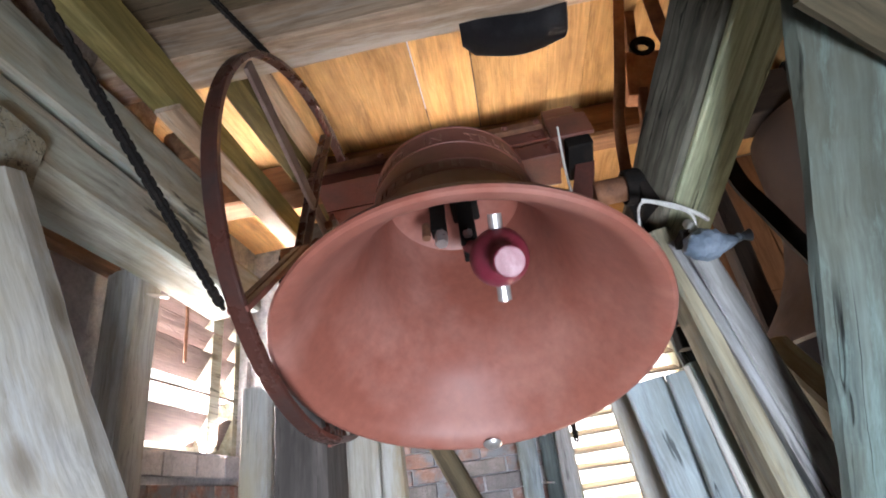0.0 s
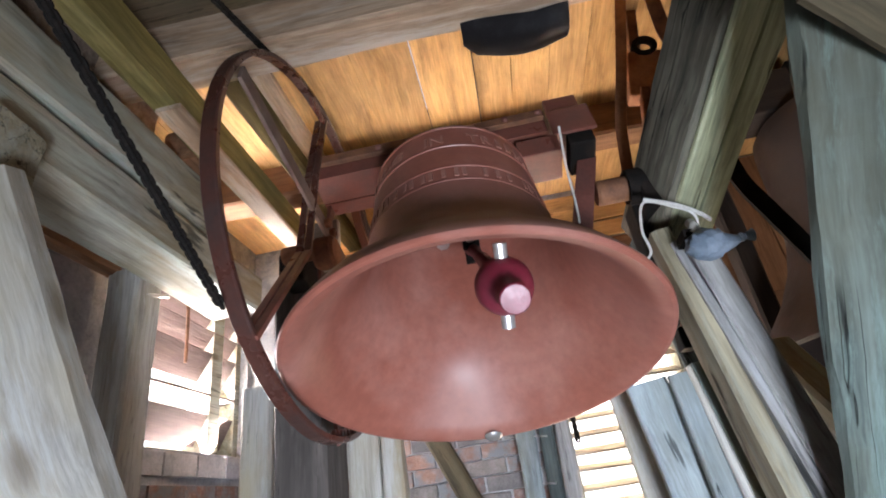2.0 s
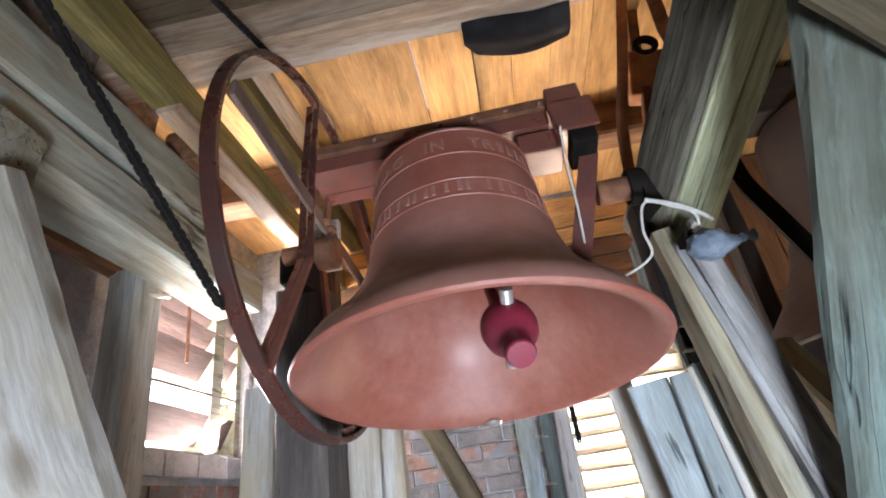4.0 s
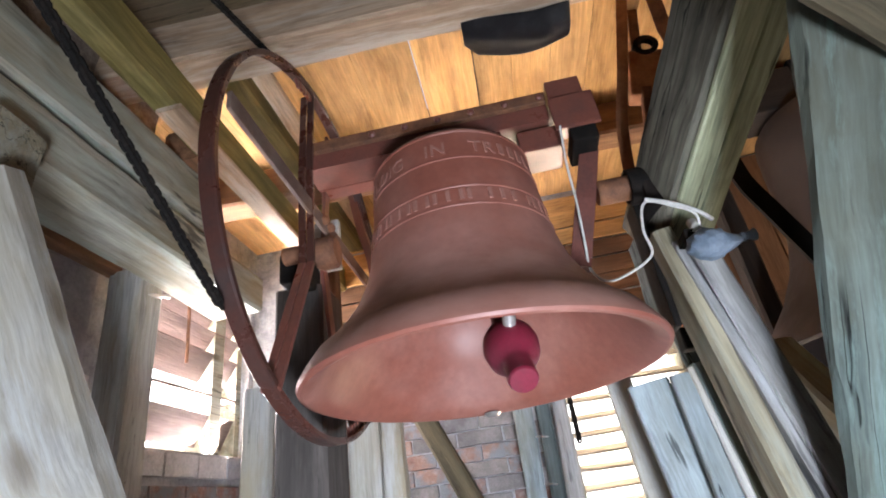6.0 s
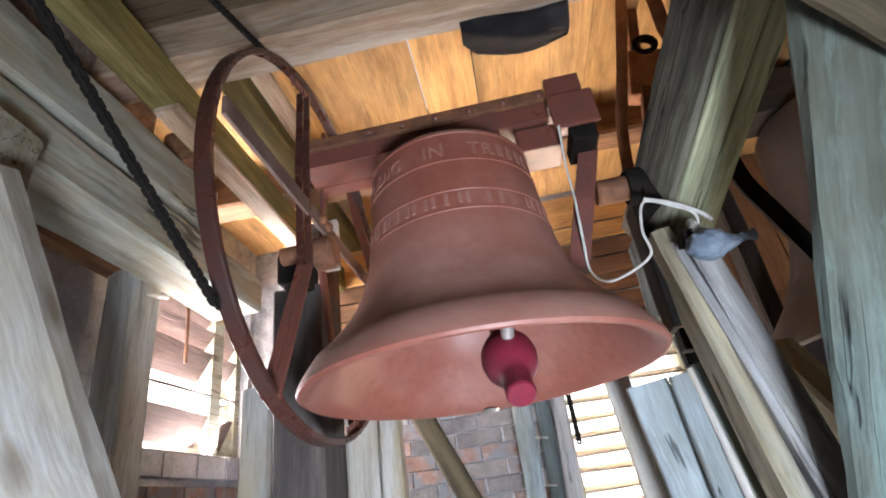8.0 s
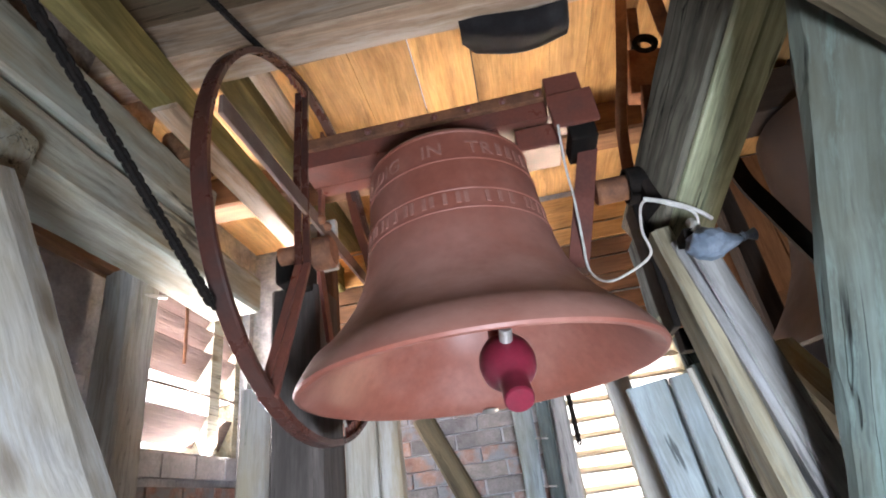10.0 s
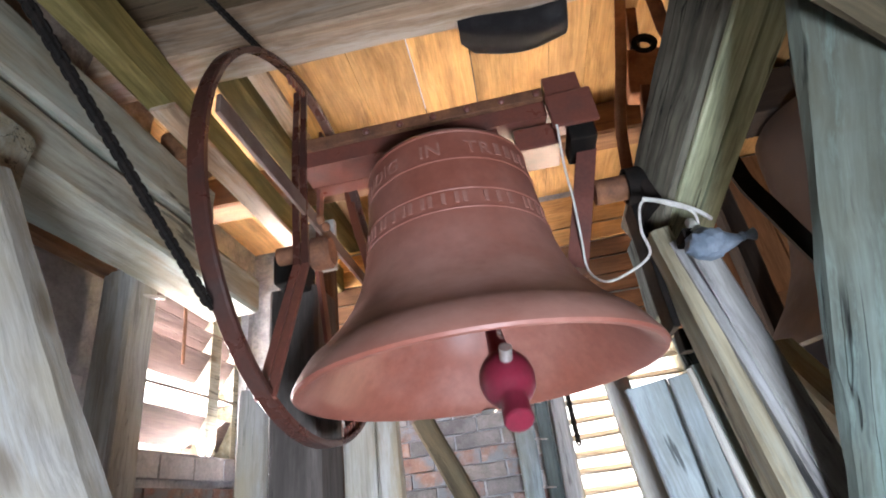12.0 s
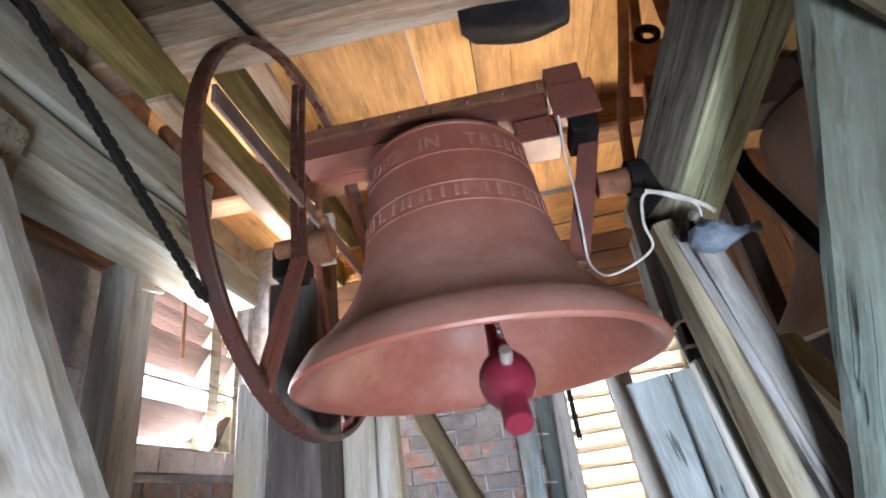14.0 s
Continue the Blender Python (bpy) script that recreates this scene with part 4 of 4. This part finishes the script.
# ---------------------------------------------------------------- drive chain
link_bm = bmesh.new()
pts = [Vector((0.013 * math.cos(a) + (0.009 if math.cos(a) > 0 else -0.009), 0.0125 * math.sin(a), 0)) for a in (math.tau * k / 10 for k in range(10))]
rings = []
for k, p in enumerate(pts):
    d = (pts[(k + 1) % 10] - pts[k - 1]).normalized()
    s = d.cross(Vector((0, 0, 1)))
    rings.append([link_bm.verts.new(p + 0.0092 * (math.cos(a) * s + math.sin(a) * Vector((0, 0, 1)))) for a in (math.tau * q / 5 for q in range(5))])
for k in range(10):
    a, b = rings[k], rings[(k + 1) % 10]
    for q in range(5):
        link_bm.faces.new((a[q], a[(q + 1) % 5], b[(q + 1) % 5], b[q]))
link_mesh = mesh_of("chain_link", link_bm, BLACK_IRON, True)


def chain(name, p0, p1, label, scale=1.0, parent=None):
    thing = parent or tagged(empty(name), label, "chain")
    n = int((Vector(p1) - Vector(p0)).length / (0.0225 * scale))
    for i in range(n):
        p = Vector(p0).lerp(Vector(p1), (i + 0.5) / n)
        q = Vector(p0).lerp(Vector(p1), (i + 0.6) / n)
        ob = new("link", link_mesh)
        ob.parent = thing
        ob.matrix_basis = along(p - (q - p), p + (q - p), (1, 0.3, 0.2)) @ pose(0, 0, 0, 90 * (i % 2) + 20) @ Matrix.Diagonal((scale, scale, scale, 1))
    return thing


drive = chain("drive_chain", (-0.478, -0.53, 2.02), (-0.489, -1.16, 2.418), "greasy black drive chain running to the bell wheel", 0.50)
chain("drive_chain", (-0.475, -0.36, 2.925), (-0.472, -1.16, 2.60), "", 0.50, parent=drive)
chain("louvre_chain", (0.345, 1.47, 2.12), (0.345, 1.47, 1.80), "thin rusty chain hanging by the louvres", 0.7)
rod = part("louvre_rod", tube_bm([(-1.45, 0.73, 2.83), (-1.46, 0.775, 2.60), (-1.47, 0.80, 2.38)], 0.008, 8), RUST)
tagged(rod, "thin rusty rod hanging before the louvres", "rod")
part("rod_hook", tube_bm(curve_points([(-1.45, 0.73, 2.83), (-1.44, 0.76, 2.845), (-1.43, 0.80, 2.83)], 5), 0.007, 8), RUST, rod)
peg = part("wall_peg", tube_bm([(-1.30, 0.24, 2.50), (-1.27, 0.36, 2.525)], 0.009, 8), STEEL)
tagged(peg, "short grey metal peg in the louvre post", "peg")

# ---------------------------------------------------------------- bright sky outside the openings
def sky_glow(name, m, w, h, color, strength):
    mat, t, b = nodes_of(name)
    b.inputs["Base Color"].default_value = (*color, 1)
    b.inputs["Emission Color"].default_value, b.inputs["Emission Strength"].default_value = (*color, 1), strength
    bm = bmesh.new()
    bmesh.ops.create_grid(bm, x_segments=1, y_segments=1, size=0.5)
    bmesh.ops.scale(bm, vec=(w, h, 1), verts=bm.verts)
    tagged(part("backdrop", bm, mat, at=m), "plain bright sky outside the louvres", "sky", kind="structure")


sky_glow("sky_beyond_far_louvre", pose(1.0, 6.0, 3.0, 90), 9, 6.5, (1.0, 0.97, 0.93), 2.2)
sky_glow("sky_beyond_side_louvre", pose(-6.0, 2.0, 3.0, 90, 0, 90), 9, 6.5, (1.0, 0.96, 0.97), 2.2)

# ---------------------------------------------------------------- louvres


def louvre(name, posts, slats, size, place, tilt, material, label, gapped=()):
    thing = tagged(empty(name, place), label, "louvre", kind="structure")
    w, d, t = size
    me = mesh_of("slat", box_bm(w, d, t, 0.003), material)
    for i in range(slats[2]):
        if i in gapped:
            continue
        ob = new("slat", me)
        ob.parent = thing
        z = slats[0] + (slats[1] - slats[0]) * i / max(1, slats[2] - 1)
        ob.matrix_basis = pose(0, 0, z, tilt + rng.uniform(-4, 4), rng.uniform(-1.2, 1.2), 0)
    for x, pw in posts:
        part("frame_post", box_bm(pw, 0.14, slats[1] - slats[0] + 0.25, 0.006, (x, 0.02, (slats[0] + slats[1]) / 2)), GREY_WOOD, thing)
    return thing


# louvre in the side wall: x of its own space runs along the wall
side_louvre = louvre("window_1", ((-0.44, 0.07), (0.235, 0.10), (0.46, 0.06)), (-0.42, 0.42, 0), (0.92, 0.15, 0.014), pose(-1.60, 0.97, 2.455, 0, 0, 90), -38, SLAT_WOOD, "backlit wooden louvre slats, two of them missing")
for z, tilt, d in ((-0.335, -64, 0.17), (-0.165, -6, 0.10), (0.0, -58, 0.17), (0.125, -57, 0.175), (0.25, -57, 0.175), (0.375, -55, 0.175)):
    part("slat", box_bm(0.92, d, 0.014, 0.003), SLAT_WOOD, side_louvre, at=pose(0, 0.0, z, tilt, rng.uniform(-1.5, 1.5), 0))
louvre("window_2", ((-0.36, 0.05), (0.36, 0.05)), (-0.58, 0.56, 14), (0.70, 0.085, 0.011), pose(0.66, 1.60, 1.72), 22, SLAT_PALE, "sunlit wooden louvre slats in the far wall", ())

# ---------------------------------------------------------------- boards and bricks on the walls
plank = {}


def piece(name, size, material, parent, m):
    key = (name, size, material.name)
    if key not in plank:
        plank[key] = mesh_of(name, box_bm(*size, 0.004), material)
    ob = new(name, plank[key])
    ob.parent, ob.matrix_basis = parent, m
    return ob


# upper part of the far wall: lying boards with open joints
for i in range(8):
    z = 2.40 + 0.115 * i
    piece("plank", (2.30, 0.022, 0.105), BROWN_WOOD if i < 5 else BOARD_WOOD, wall_far, pose(-0.12, Y_FAR - 0.014 - rng.uniform(0, 0.006), z, 0, rng.uniform(-0.5, 0.5), 0))
for i in range(7):
    piece("plank", (1.0, 0.022, 0.165), BROWN_WOOD, wall_far, pose(1.12 + 0.172 * i, Y_FAR - 0.016, 2.78, 0, 90 + rng.uniform(-0.6, 0.6), 0) @ pose(0, 0, 0, 0, 0, 0))
timber("wall_rail", (1.02, 1.43, 2.32), (2.28, 1.43, 2.30), 0.1, 0.13, BROWN_WOOD, "brown wooden rail under the upright boards", "rail", worn=0.004)
# brickwork of the far wall below the boards
for r in range(12):
    for c in range(8):
        x = -1.05 + 0.252 * c + (0.126 if r % 2 else 0)
        if x > 0.16:
            continue
        piece("brick", (0.243, 0.03, 0.073), BRICK if rng.random() < 0.5 else GREY_WASH, wall_far, pose(x + rng.uniform(-0.004, 0.004), Y_FAR + 0.003 - rng.uniform(0, 0.008), 1.34 + 0.08 * r, rng.uniform(-2, 2), rng.uniform(-1.5, 1.5), rng.uniform(-1.5, 1.5)))
# side wall by the louvre: one exposed course of brick over large plastered stones
for r in range(2):
    for c in range(6):
        y = -0.78 + 0.252 * c + (0.126 if r % 2 else 0)
        if y < 0.30:
            piece("brick", (0.238, 0.03, 0.068), BRICK, wall_left, pose(X_LEFT + 0.004 + rng.uniform(0, 0.008), y, 2.70 + 0.08 * r, rng.uniform(-2, 2), rng.uniform(-1.5, 1.5), 90 + rng.uniform(-1.5, 1.5)))
for y, z, w, h in ((-0.02, 2.42, 0.42, 0.36), (-0.50, 2.42, 0.48, 0.34), (0.0, 2.02, 0.46, 0.38), (-0.50, 2.04, 0.46, 0.36)):
    piece("stone", (w, 0.05, h), LIFTED_WASH, wall_left, pose(X_LEFT + 0.004, y, z, 0, rng.uniform(-1.5, 1.5), 90 + rng.uniform(-2, 2)))
for c in range(4):
    piece("brick", (0.238, 0.03, 0.10), LIFTED_WASH, wall_left, pose(X_LEFT + 0.008, 0.60 + 0.25 * c, 1.92, 0, 0, 90))
    piece("brick", (0.238, 0.03, 0.068), BRICK, wall_left, pose(X_LEFT + 0.006, 0.52 + 0.25 * c, 1.80, 0, 0, 90))


# ---------------------------------------------------------------- movement
SWINGS = ((0.03, 22.0), (1.04, -20.5), (2.07, 15.8), (3.10, -11.8), (4.12, 8.0), (5.12, -4.6), (6.16, 2.6), (7.25, -0.4), (8.3, 0.2), (9.3, 0.0), (14.3, 0.0))
STRIKES = ((-0.02, 60.7), (0.98, -46.5), (2.02, 55.9), (3.02, -49.0), (4.00, 48.1), (4.97, -43.0), (6.02, 44.1), (7.00, -39.0), (7.98, 41.7), (8.99, -38.8), (10.02, 40.8), (11.06, -38.2), (12.09, 38.1), (13.10, -37.4), (14.12, 37.3))


def swing_at(turns, t):
    """A pendulum's angle between two turning points."""
    if t <= turns[0][0]:
        return turns[0][1]
    for (a, u), (b, v) in zip(turns, turns[1:]):
        if t <= b:
            s = 0.5 - 0.5 * math.cos(math.pi * (t - a) / (b - a))
            return u + (v - u) * s
    return turns[-1][1]


def motions():
    times = [i / 15 for i in range(211)]
    walk(church_bell, [(t, pose(0, 0, AXIS, -swing_at(SWINGS, t))) for t in times])
    rows = []
    for t in times:
        lean = pose(0, 0, 0, 0, 0, 7.8) @ pose(0, 0, 0, -swing_at(STRIKES, t))
        rows.append((t, pose(0.032, 0, -0.12) @ pose(0, 0, 0, swing_at(SWINGS, t)) @ lean))
    walk(clapper, rows)


motions()
